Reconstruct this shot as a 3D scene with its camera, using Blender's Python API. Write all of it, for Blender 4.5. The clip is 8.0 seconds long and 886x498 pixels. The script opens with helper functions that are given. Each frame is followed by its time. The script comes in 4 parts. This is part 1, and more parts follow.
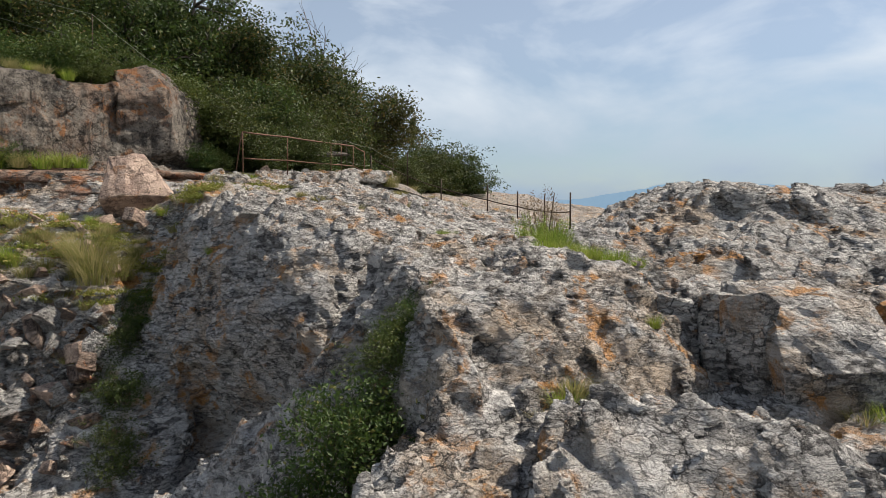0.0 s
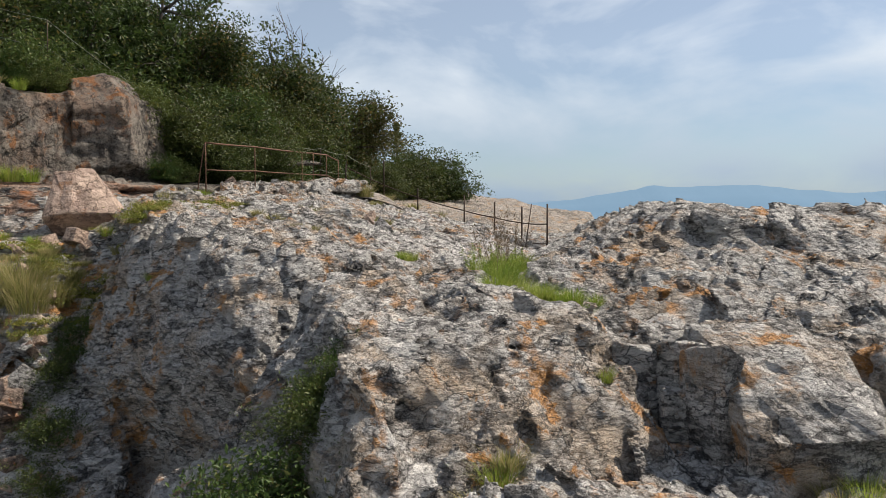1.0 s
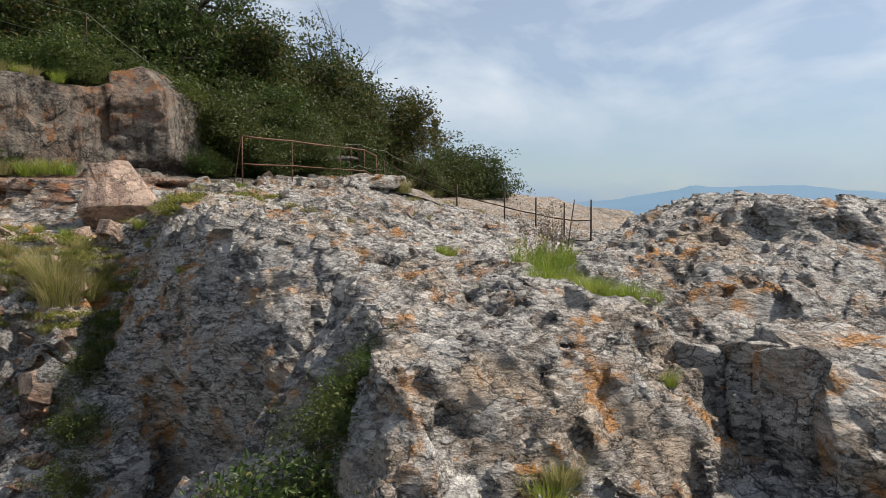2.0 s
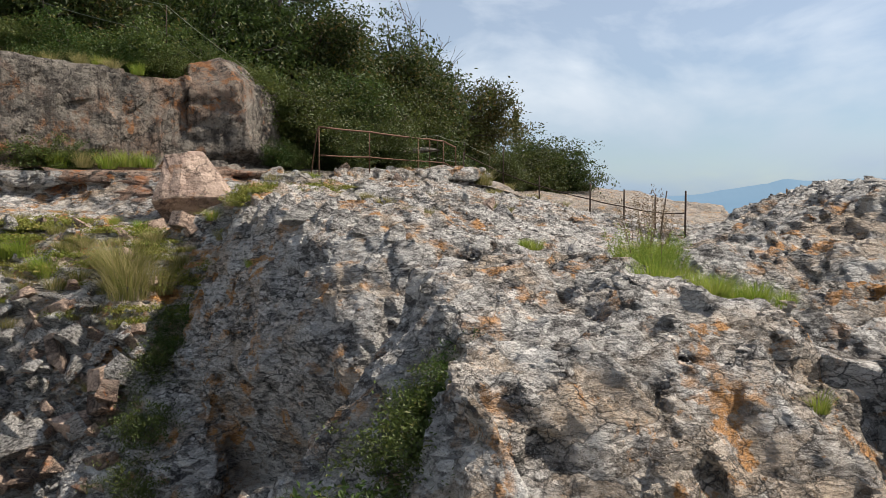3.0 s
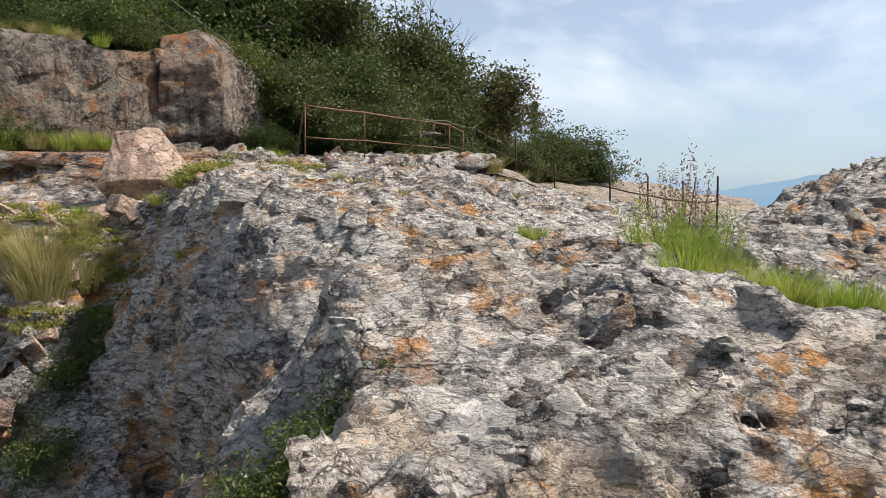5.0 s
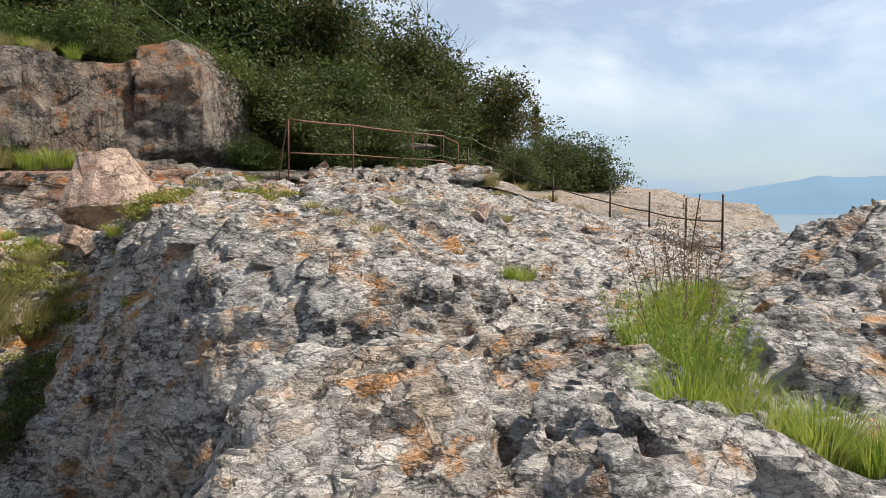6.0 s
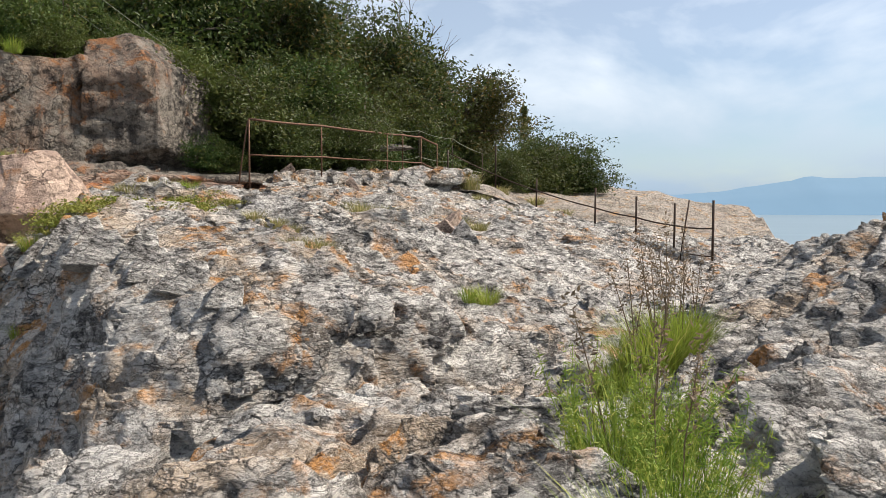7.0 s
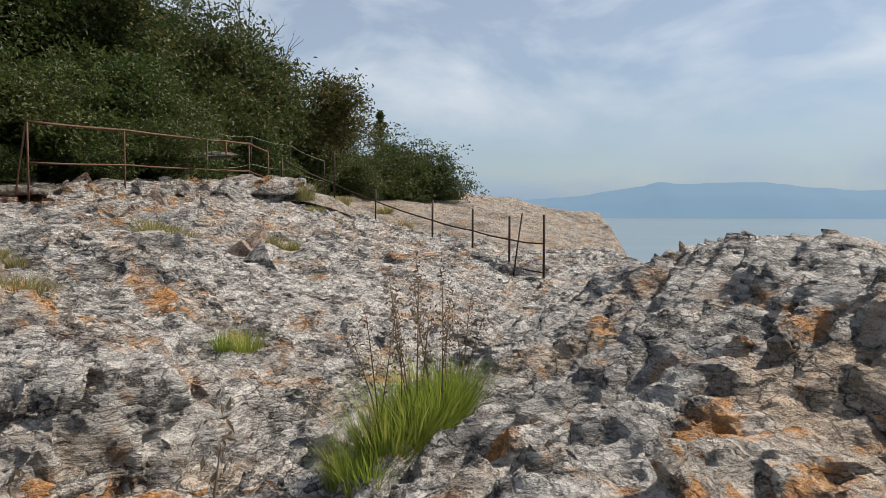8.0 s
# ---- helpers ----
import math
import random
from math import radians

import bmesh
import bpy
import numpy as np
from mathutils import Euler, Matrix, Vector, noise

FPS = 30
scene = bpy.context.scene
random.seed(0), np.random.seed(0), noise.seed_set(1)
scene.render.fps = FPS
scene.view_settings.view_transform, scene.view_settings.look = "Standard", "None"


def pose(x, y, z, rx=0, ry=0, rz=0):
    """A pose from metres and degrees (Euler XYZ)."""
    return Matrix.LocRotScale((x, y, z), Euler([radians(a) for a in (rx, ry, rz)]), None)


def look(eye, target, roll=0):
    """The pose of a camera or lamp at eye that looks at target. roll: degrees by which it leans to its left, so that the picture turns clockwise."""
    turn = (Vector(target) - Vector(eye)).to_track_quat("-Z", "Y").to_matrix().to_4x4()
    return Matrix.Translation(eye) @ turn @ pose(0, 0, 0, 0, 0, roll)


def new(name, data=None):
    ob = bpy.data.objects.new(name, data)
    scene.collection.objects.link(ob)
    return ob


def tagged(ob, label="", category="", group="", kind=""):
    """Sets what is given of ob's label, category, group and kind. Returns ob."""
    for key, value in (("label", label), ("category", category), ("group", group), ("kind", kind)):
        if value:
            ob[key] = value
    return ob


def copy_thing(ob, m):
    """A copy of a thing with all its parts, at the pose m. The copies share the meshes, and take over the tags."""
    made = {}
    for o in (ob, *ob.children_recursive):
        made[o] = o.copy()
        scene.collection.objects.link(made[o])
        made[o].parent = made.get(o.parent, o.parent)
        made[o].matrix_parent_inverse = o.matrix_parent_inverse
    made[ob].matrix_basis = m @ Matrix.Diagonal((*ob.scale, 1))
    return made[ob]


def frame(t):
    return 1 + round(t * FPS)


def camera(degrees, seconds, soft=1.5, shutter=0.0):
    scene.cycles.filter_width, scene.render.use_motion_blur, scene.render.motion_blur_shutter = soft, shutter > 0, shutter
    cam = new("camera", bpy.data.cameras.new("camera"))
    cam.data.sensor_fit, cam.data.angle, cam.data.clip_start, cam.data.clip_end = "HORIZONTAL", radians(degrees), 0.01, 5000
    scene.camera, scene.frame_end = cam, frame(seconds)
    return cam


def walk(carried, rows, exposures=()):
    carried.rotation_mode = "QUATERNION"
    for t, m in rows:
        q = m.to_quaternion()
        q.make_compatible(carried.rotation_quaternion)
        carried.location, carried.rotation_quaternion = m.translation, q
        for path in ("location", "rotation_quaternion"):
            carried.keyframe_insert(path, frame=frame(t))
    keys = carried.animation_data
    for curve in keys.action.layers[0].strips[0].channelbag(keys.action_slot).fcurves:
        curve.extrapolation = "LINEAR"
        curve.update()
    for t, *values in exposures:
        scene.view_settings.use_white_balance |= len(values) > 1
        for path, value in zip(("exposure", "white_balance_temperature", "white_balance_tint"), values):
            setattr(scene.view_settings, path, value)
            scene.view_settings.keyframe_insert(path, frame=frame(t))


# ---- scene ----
cam = camera(61.3, 8.0, soft=0.55)
PATH = [
    (0.0, 0.000, 0.000, 1.500, 0.00, -2.50, -0.00),
    (0.5, 0.215, 0.349, 1.657, -0.63, -2.44, -0.04),
    (1.0, 0.458, 0.652, 1.786, -0.68, -2.41, -0.10),
    (1.2, 0.451, 0.727, 1.845, -0.44, -2.40, -0.06),
    (2.3, 0.409, 1.341, 1.649, 4.12, -2.47, 0.11),
    (2.5, 0.395, 1.482, 1.653, 5.64, -2.57, 0.11),
    (3.0, 0.322, 1.915, 1.629, 8.28, -2.80, 0.06),
    (3.5, 0.389, 2.204, 1.616, 9.64, -2.78, 0.03),
    (4.0, 0.435, 2.528, 1.532, 10.24, -2.70, 0.01),
    (4.5, 0.427, 3.177, 1.388, 10.04, -2.98, 0.01),
    (4.7, 0.459, 3.417, 1.394, 10.02, -3.08, 0.01),
    (5.8, 0.599, 4.382, 1.800, 10.24, -3.07, 0.07),
    (6.0, 0.628, 4.523, 1.832, 10.31, -3.05, 0.11),
    (6.5, 0.756, 4.999, 1.900, 10.42, -3.03, 0.14),
    (7.0, 0.814, 5.504, 1.947, 9.71, -3.05, 0.21),
    (7.5, 1.105, 6.055, 2.003, 5.26, -3.03, 0.20),
    (7.7, 1.282, 6.272, 2.058, 2.91, -2.95, 0.15),
    (8.0, 1.513, 6.499, 2.137, -0.19, -2.73, 0.17),
]
walk(cam, [(t, pose(x, y, z, 90 + pitch, 0, yaw) @ pose(0, 0, 0, 0, 0, roll)) for t, x, y, z, yaw, pitch, roll in PATH],
     ((0.0, 0.38), (1.2, 0.38), (2.5, 0.40), (3.5, 0.60), (4.5, 0.68), (6.5, 0.68), (7.0, 0.68), (7.5, 0.50), (8.0, 0.26)))

# ---- light ----
SUN = Vector((0.76, 0.34, 0.95)).normalized()
world = bpy.data.worlds.new("world")
scene.world = world
world.use_nodes = True
wn, wl = world.node_tree.nodes, world.node_tree.links
wn.clear()
w_out, w_bg = wn.new("ShaderNodeOutputWorld"), wn.new("ShaderNodeBackground")
w_sky = wn.new("ShaderNodeTexSky")
w_sky.sky_type, w_sky.sun_disc = "NISHITA", False
w_sky.sun_elevation, w_sky.sun_rotation = math.asin(SUN.z), math.atan2(SUN.x, SUN.y)
w_sky.dust_density, w_sky.air_density, w_sky.ozone_density = 0.4, 1.0, 3.0
# broken cloud and haze, thick towards the horizon and thin overhead
w_co, w_map, w_no, w_ra = wn.new("ShaderNodeTexCoord"), wn.new("ShaderNodeMapping"), wn.new("ShaderNodeTexNoise"), wn.new("ShaderNodeValToRGB")
w_map.inputs["Scale"].default_value = (1.0, 1.0, 2.4)
w_map.inputs["Location"].default_value = (0.35, 0.1, 0.3)
w_no.inputs["Scale"].default_value, w_no.inputs["Detail"].default_value, w_no.inputs["Roughness"].default_value = 3.4, 8.0, 0.52
w_no.inputs["Distortion"].default_value = 0.35
w_ra.color_ramp.elements[0].position, w_ra.color_ramp.elements[1].position = 0.38, 0.60
w_ra.color_ramp.elements[0].color = (0.30, 0.30, 0.30, 1)
w_xyz, w_thick, w_tint, w_mul, w_mix = wn.new("ShaderNodeSeparateXYZ"), wn.new("ShaderNodeValToRGB"), wn.new("ShaderNodeValToRGB"), wn.new("ShaderNodeMath"), wn.new("ShaderNodeMixRGB")
w_thick.color_ramp.elements[0].position, w_thick.color_ramp.elements[0].color = 0.36, (1, 1, 1, 1)
w_thick.color_ramp.elements[1].position, w_thick.color_ramp.elements[1].color = 0.80, (0.17, 0.17, 0.17, 1)
w_tint.color_ramp.elements[0].position, w_tint.color_ramp.elements[0].color = 0.0, (3.4, 4.6, 5.9, 1)
w_tint.color_ramp.elements[1].position, w_tint.color_ramp.elements[1].color = 0.22, (9.2, 9.9, 10.7, 1)
w_mul.operation = "MULTIPLY"
wl.new(w_co.outputs["Generated"], w_map.inputs["Vector"])
wl.new(w_co.outputs["Generated"], w_xyz.inputs[0])
wl.new(w_map.outputs["Vector"], w_no.inputs["Vector"])
wl.new(w_no.outputs["Fac"], w_ra.inputs["Fac"])
wl.new(w_xyz.outputs["Z"], w_thick.inputs["Fac"])
wl.new(w_xyz.outputs["Z"], w_tint.inputs["Fac"])
wl.new(w_ra.outputs["Color"], w_mul.inputs[0])
wl.new(w_thick.outputs["Color"], w_mul.inputs[1])
wl.new(w_mul.outputs[0], w_mix.inputs["Fac"])
wl.new(w_sky.outputs["Color"], w_mix.inputs["Color1"])
wl.new(w_tint.outputs["Color"], w_mix.inputs["Color2"])
wl.new(w_mix.outputs["Color"], w_bg.inputs["Color"])
wl.new(w_bg.outputs["Background"], w_out.inputs["Surface"])
w_bg.inputs["Strength"].default_value = 0.070
sun = new("sun", bpy.data.lights.new("sun", "SUN"))
sun.data.energy, sun.data.angle, sun.data.color = 5.0, radians(1.2), (1.0, 0.915, 0.80)
sun.matrix_world = look(SUN * 50, (0, 0, 0))

# ---- materials ----
class Nodes:
    """Short hand for a material's node tree."""

    def __init__(self, name):
        self.mat = bpy.data.materials.new(name)
        self.mat.use_nodes = True
        self.tree = self.mat.node_tree
        self.bsdf = self.tree.nodes["Principled BSDF"]
        self.co = self.tree.nodes.new("ShaderNodeTexCoord").outputs["Object"]

    def link(self, a, b):
        self.tree.links.new(a, b)

    def noise(self, scale, detail=4, rough=0.55, stretch=None, turn=(0, 0, 0), shift=(0, 0, 0), distort=0.0):
        n = self.tree.nodes.new("ShaderNodeTexNoise")
        n.inputs["Scale"].default_value, n.inputs["Detail"].default_value = scale, detail
        n.inputs["Roughness"].default_value, n.inputs["Distortion"].default_value = rough, distort
        m = self.tree.nodes.new("ShaderNodeMapping")
        m.inputs["Scale"].default_value = stretch or (1, 1, 1)
        m.inputs["Rotation"].default_value = [radians(a) for a in turn]
        m.inputs["Location"].default_value = shift
        self.link(self.co, m.inputs["Vector"])
        self.link(m.outputs["Vector"], n.inputs["Vector"])
        return n.outputs["Fac"]

    def chips(self, scale, stretch, turn, wobble):
        """Broken chips: a random grey for each, and the distance to its joint; the net of joints is bent by noise."""
        m = self.tree.nodes.new("ShaderNodeMapping")
        m.inputs["Scale"].default_value = stretch
        m.inputs["Rotation"].default_value = [radians(a) for a in turn]
        w = self.tree.nodes.new("ShaderNodeTexNoise")
        w.inputs["Scale"].default_value, w.inputs["Detail"].default_value, w.inputs["Roughness"].default_value = scale * 0.7, 5, 0.7
        add = self.tree.nodes.new("ShaderNodeVectorMath")
        add.operation = "MULTIPLY_ADD"
        add.inputs[1].default_value = (wobble * 2.2,) * 3
        self.link(self.co, m.inputs["Vector"])
        self.link(self.co, w.inputs["Vector"])
        self.link(w.outputs["Color"], add.inputs[0])
        self.link(m.outputs["Vector"], add.inputs[2])
        out = []
        for feature in ("F1", "DISTANCE_TO_EDGE"):
            v = self.tree.nodes.new("ShaderNodeTexVoronoi")
            v.feature = feature
            v.inputs["Scale"].default_value = scale
            self.link(add.outputs[0], v.inputs["Vector"])
            out.append(v)
        grey = self.tree.nodes.new("ShaderNodeSeparateColor")
        self.link(out[0].outputs["Color"], grey.inputs[0])
        return grey.outputs[0], out[1].outputs["Distance"]

    def near(self, x, y, z, reach, amount):
        """An amount at a place that fades out with the distance from it."""
        d = self.tree.nodes.new("ShaderNodeVectorMath")
        d.operation = "DISTANCE"
        d.inputs[1].default_value = (x, y, z)
        self.link(self.co, d.inputs[0])
        return self.ramp(self.math("DIVIDE", d.outputs["Value"], reach * 1.6), (0.25, amount), (1.0, 0.0))

    def ramp(self, fac, *stops):
        r = self.tree.nodes.new("ShaderNodeValToRGB")
        el = r.color_ramp.elements
        while len(el) < len(stops):
            el.new(0.5)
        for e, (at, c) in zip(el, stops):
            e.position, e.color = at, (*c, 1) if isinstance(c, tuple) else (c, c, c, 1)
        self.link(fac, r.inputs["Fac"])
        return r.outputs["Color"]

    def mix(self, fac, a, b, how="MIX"):
        m = self.tree.nodes.new("ShaderNodeMixRGB")
        m.blend_type = how
        for key, v in (("Fac", fac), ("Color1", a), ("Color2", b)):
            if isinstance(v, (int, float)):
                m.inputs[key].default_value = v if key == "Fac" else (v, v, v, 1)
            elif isinstance(v, tuple):
                m.inputs[key].default_value = (*v, 1)
            else:
                self.link(v, m.inputs[key])
        return m.outputs["Color"]

    def math(self, how, a, b):
        m = self.tree.nodes.new("ShaderNodeMath")
        m.operation = how
        for n, v in enumerate((a, b)):
            if isinstance(v, (int, float)):
                m.inputs[n].default_value = v
            else:
                self.link(v, m.inputs[n])
        return m.outputs[0]

    def random(self):
        return self.tree.nodes.new("ShaderNodeObjectInfo").outputs["Random"]

    def island(self):
        return self.tree.nodes.new("ShaderNodeNewGeometry").outputs["Random Per Island"]

    def bump(self, height, strength, distance, on=None):
        b = self.tree.nodes.new("ShaderNodeBump")
        b.inputs["Strength"].default_value, b.inputs["Distance"].default_value = strength, distance
        self.link(height, b.inputs["Height"])
        if on is not None:
            self.link(on, b.inputs["Normal"])
        return b.outputs["Normal"]

    def done(self, colour, rough=0.85, normal=None, metal=0.0):
        if isinstance(colour, tuple):
            self.bsdf.inputs["Base Color"].default_value = (*colour, 1)
        else:
            self.link(colour, self.bsdf.inputs["Base Color"])
        if isinstance(rough, float):
            self.bsdf.inputs["Roughness"].default_value = rough
        else:
            self.link(rough, self.bsdf.inputs["Roughness"])
        self.bsdf.inputs["Metallic"].default_value = metal
        self.bsdf.inputs["Specular IOR Level"].default_value = 0.3
        if normal is not None:
            self.link(normal, self.bsdf.inputs["Normal"])
        return self.mat


def rock_material(name, pale, mid, dark, warm, warm_at, bump=1.0, hot=(), runs=False, leaf=1.0):
    """Broken quartzite: chips of differing grey with dark joints, warm iron staining in patches, flaky relief along the layering."""
    n = Nodes(name)
    lay = (-52, 0, -24)
    big = n.noise(0.7, 5, 0.6)
    patch = n.noise(3.1, 8, 0.72, shift=(3, 1, 7))
    grain = n.noise(11, 9, 0.76, (1, 1 - 0.5 * leaf, 1 + 1.2 * leaf), lay, distort=0.7)
    streak = n.noise(4.0, 8, 0.72, (1, 1 - 0.6 * leaf, 1 + 2.2 * leaf), lay, (4, 2, 1), 0.9)
    speck = n.noise(80, 4, 0.75)
    flake = n.noise(9, 4, 0.6, (1, 1 - 0.55 * leaf, 1 + 2.0 * leaf), lay, (7, 1, 3), 0.6)
    stain = n.noise(1.3, 8, 0.68, shift=(11, 5, 2))
    lichen = n.noise(2.6, 7, 0.68, shift=(2, 9, 4), distort=0.4)
    chip_a, joint_a = n.chips(5.5, (1, 1 - 0.42 * leaf, 1 + 1.2 * leaf), lay, 0.13)
    chip_b, joint_b = n.chips(17, (1, 1 - 0.42 * leaf, 1 + 1.2 * leaf), lay, 0.06)
    chip_c, joint_c = n.chips(2.1, (1, 1 - 0.42 * leaf, 1 + 1.2 * leaf), lay, 0.30)
    parts_ = n.math("ADD", n.math("MULTIPLY", chip_a, 0.17), n.math("MULTIPLY", chip_c, 0.15))
    tone = n.math("ADD", n.math("ADD", n.math("MULTIPLY", grain, 0.75), parts_), n.math("MULTIPLY", chip_b, 0.13))
    col = n.ramp(tone, (0.445, dark), (0.50, mid), (0.57, pale), (0.70, tuple(min(0.85, c * 1.35) for c in pale)))
    col = n.mix(n.ramp(big, (0.42, 0.0), (0.66, 0.25)), col, n.mix(n.ramp(grain, (0.4, 0.0), (0.6, 1.0)), tuple(c * 0.5 for c in mid), mid))
    col = n.mix(n.ramp(streak, (0.55, 0.0), (0.63, 0.45)), col, tuple(min(0.85, c * 1.3) for c in pale))
    # single chips weathered white or dark
    white = tuple(min(0.85, c * 1.5) for c in pale)
    col = n.mix(n.ramp(chip_b, (0.70, 0.0), (0.76, 0.45)), col, white)
    col = n.mix(n.ramp(chip_b, (0.14, 0.4), (0.20, 0.0)), col, tuple(c * 1.6 for c in dark))
    col = n.mix(n.ramp(chip_a, (0.80, 0.0), (0.84, 0.4)), col, white)
    col = n.mix(n.ramp(chip_a, (0.10, 0.3), (0.14, 0.0)), col, tuple(c * 2 for c in dark))
    # whole facets that broke off along iron-stained joints
    for at in hot:
        stain = n.math("ADD", stain, n.near(*at))
    beige = (warm[0] * 0.95, warm[1] * 1.06, warm[2] * 1.40)
    facet = n.math("MULTIPLY", n.ramp(n.math("ADD", chip_c, n.math("MULTIPLY", lichen, 0.9)), (0.98, 0.0), (1.06, 0.55)), n.ramp(stain, (warm_at - 0.03, 0.0), (warm_at + 0.05, 0.75)))
    col = n.mix(facet, col, n.mix(n.ramp(grain, (0.38, 0.0), (0.6, 1.0)), tuple(c * 0.62 for c in beige), beige))
    col = n.mix(n.ramp(stain, (warm_at + 0.03, 0.0), (warm_at + 0.17, 0.35)), col, n.mix(n.ramp(tone, (0.46, 0.0), (0.68, 1.0)), tuple(c * 0.5 for c in warm), tuple(min(0.85, c * 1.25) for c in warm)))
    orange = (min(0.8, warm[0] * 1.12), warm[1] * 0.82, warm[2] * 0.48)
    col = n.mix(n.math("MULTIPLY", n.ramp(lichen, (0.53, 0.0), (0.57, 0.9)), n.ramp(stain, (warm_at - 0.02, 0.0), (warm_at + 0.10, 1.0))), col, orange)
    col = n.mix(n.ramp(patch, (0.34, 0.75), (0.40, 0.0)), col, tuple(c * 0.9 for c in dark))
    # joints open and close along their length
    gap = n.ramp(n.noise(2.3, 5, 0.6, shift=(6, 3, 1)), (0.45, 0.0), (0.57, 1.0))
    col = n.mix(n.math("MULTIPLY", n.ramp(joint_a, (0.0, 0.85), (0.04, 0.0)), gap), col, tuple(c * 0.5 for c in dark))
    col = n.mix(n.math("MULTIPLY", n.ramp(joint_c, (0.0, 0.95), (0.028, 0.0)), n.ramp(gap, (0.0, 0.35), (1.0, 1.0))), col, tuple(c * 0.35 for c in dark))
    col = n.mix(n.math("MULTIPLY", n.ramp(joint_b, (0.0, 0.6), (0.055, 0.0)), gap), col, dark)
    col = n.mix(n.ramp(speck, (0.37, 0.55), (0.44, 0.0)), col, tuple(c * 0.8 for c in dark))
    col = n.mix(n.ramp(speck, (0.56, 0.0), (0.64, 0.55)), col, tuple(min(0.85, c * 1.4) for c in pale))
    if runs:
        # rain has drawn streaks down the face
        run = n.noise(2.2, 6, 0.65, (2.2, 2.2, 0.16), shift=(1, 4, 9))
        col = n.mix(n.ramp(run, (0.36, 0.75), (0.47, 0.0)), col, tuple(c * 1.1 for c in dark))
        col = n.mix(n.ramp(run, (0.55, 0.0), (0.64, 0.5)), col, tuple(min(0.85, c * 1.15) for c in pale))
    nor = n.bump(n.mix(0.35, streak, patch), 1.0 * bump, 0.085)
    nor = n.bump(n.mix(0.35, chip_c, n.ramp(joint_c, (0.0, 0.0), (0.03, 1.0))), 0.9 * bump, 0.06, nor)
    nor = n.bump(n.mix(0.25, chip_a, n.ramp(joint_a, (0.0, 0.0), (0.05, 1.0))), 1.0 * bump, 0.06, nor)
    nor = n.bump(n.mix(0.25, chip_b, n.ramp(joint_b, (0.0, 0.0), (0.10, 1.0))), 1.0 * bump, 0.030, nor)
    nor = n.bump(n.mix(0.2, flake, grain), 1.0 * bump, 0.05, nor)
    return n.done(col, 0.85, nor)


rock = rock_material("quartzite", (0.43, 0.406, 0.376), (0.23, 0.215, 0.198), (0.053, 0.048, 0.045), (0.45, 0.285, 0.135), 0.512,
                     hot=((0.5, 5.6, 0.6, 1.6, 0.08), (2.9, 6.6, 0.9, 1.1, 0.05), (-2.4, 11.2, 1.4, 1.9, 0.06), (-6.5, 12.6, 1.4, 2.4, 0.11), (-3.2, 18.5, 2.6, 2.6, 0.08), (2.6, 8.6, 1.3, 1.2, 0.05)))
rock_pink = rock_material("pink_quartzite", (0.36, 0.265, 0.205), (0.26, 0.18, 0.135), (0.11, 0.075, 0.06), (0.36, 0.22, 0.14), 0.50, 0.5, leaf=0.3)
rock_red = rock_material("iron_stained_quartzite", (0.28, 0.21, 0.165), (0.165, 0.115, 0.088), (0.05, 0.036, 0.03), (0.36, 0.17, 0.08), 0.46)
rock_wall = rock_material("weathered_cliff", (0.165, 0.143, 0.118), (0.092, 0.077, 0.063), (0.032, 0.026, 0.022), (0.24, 0.135, 0.075), 0.55, 0.7, ((-7.0, 17.6, 4.7, 0.9, 0.16), (-7.7, 16.9, 3.9, 0.8, 0.14), (-8.0, 15.0, 2.0, 1.6, 0.16)), True, 0.15)
rock_far = rock_material("weathered_slope", (0.31, 0.27, 0.228), (0.215, 0.185, 0.152), (0.13, 0.108, 0.09), (0.38, 0.29, 0.195), 0.48, 0.9)


def soil_material():
    n = Nodes("undergrowth")
    a, b = n.noise(1.4, 6, 0.65), n.noise(14, 5, 0.7)
    col = n.ramp(b, (0.32, (0.016, 0.022, 0.009)), (0.52, (0.05, 0.062, 0.022)), (0.7, (0.12, 0.10, 0.055)))
    col = n.mix(n.ramp(a, (0.45, 0.0), (0.62, 0.6)), col, (0.09, 0.10, 0.035))
    return n.done(col, 0.95, n.bump(b, 1.0, 0.1))


soil = soil_material()


def leaf_material(name, low, high, odd, odd_share=0.08):
    n = Nodes(name)
    r = n.island()
    col = n.mix(r, low, high)
    col = n.mix(n.ramp(r, (1 - odd_share - 0.02, 0.0), (1 - odd_share, 0.8)), col, odd)
    col = n.mix(n.math("MULTIPLY", n.random(), 0.35), col, odd)
    n.bsdf.inputs["Transmission Weight"].default_value = 0.0
    m = n.done(col, 0.55)
    t = n.tree.nodes.new("ShaderNodeBsdfTranslucent")
    add = n.tree.nodes.new("ShaderNodeMixShader")
    add.inputs["Fac"].default_value = 0.36
    n.link(col, t.inputs["Color"])
    out = n.tree.nodes["Material Output"]
    n.link(n.bsdf.outputs[0], add.inputs[1])
    n.link(t.outputs[0], add.inputs[2])
    n.link(add.outputs[0], out.inputs["Surface"])
    return m


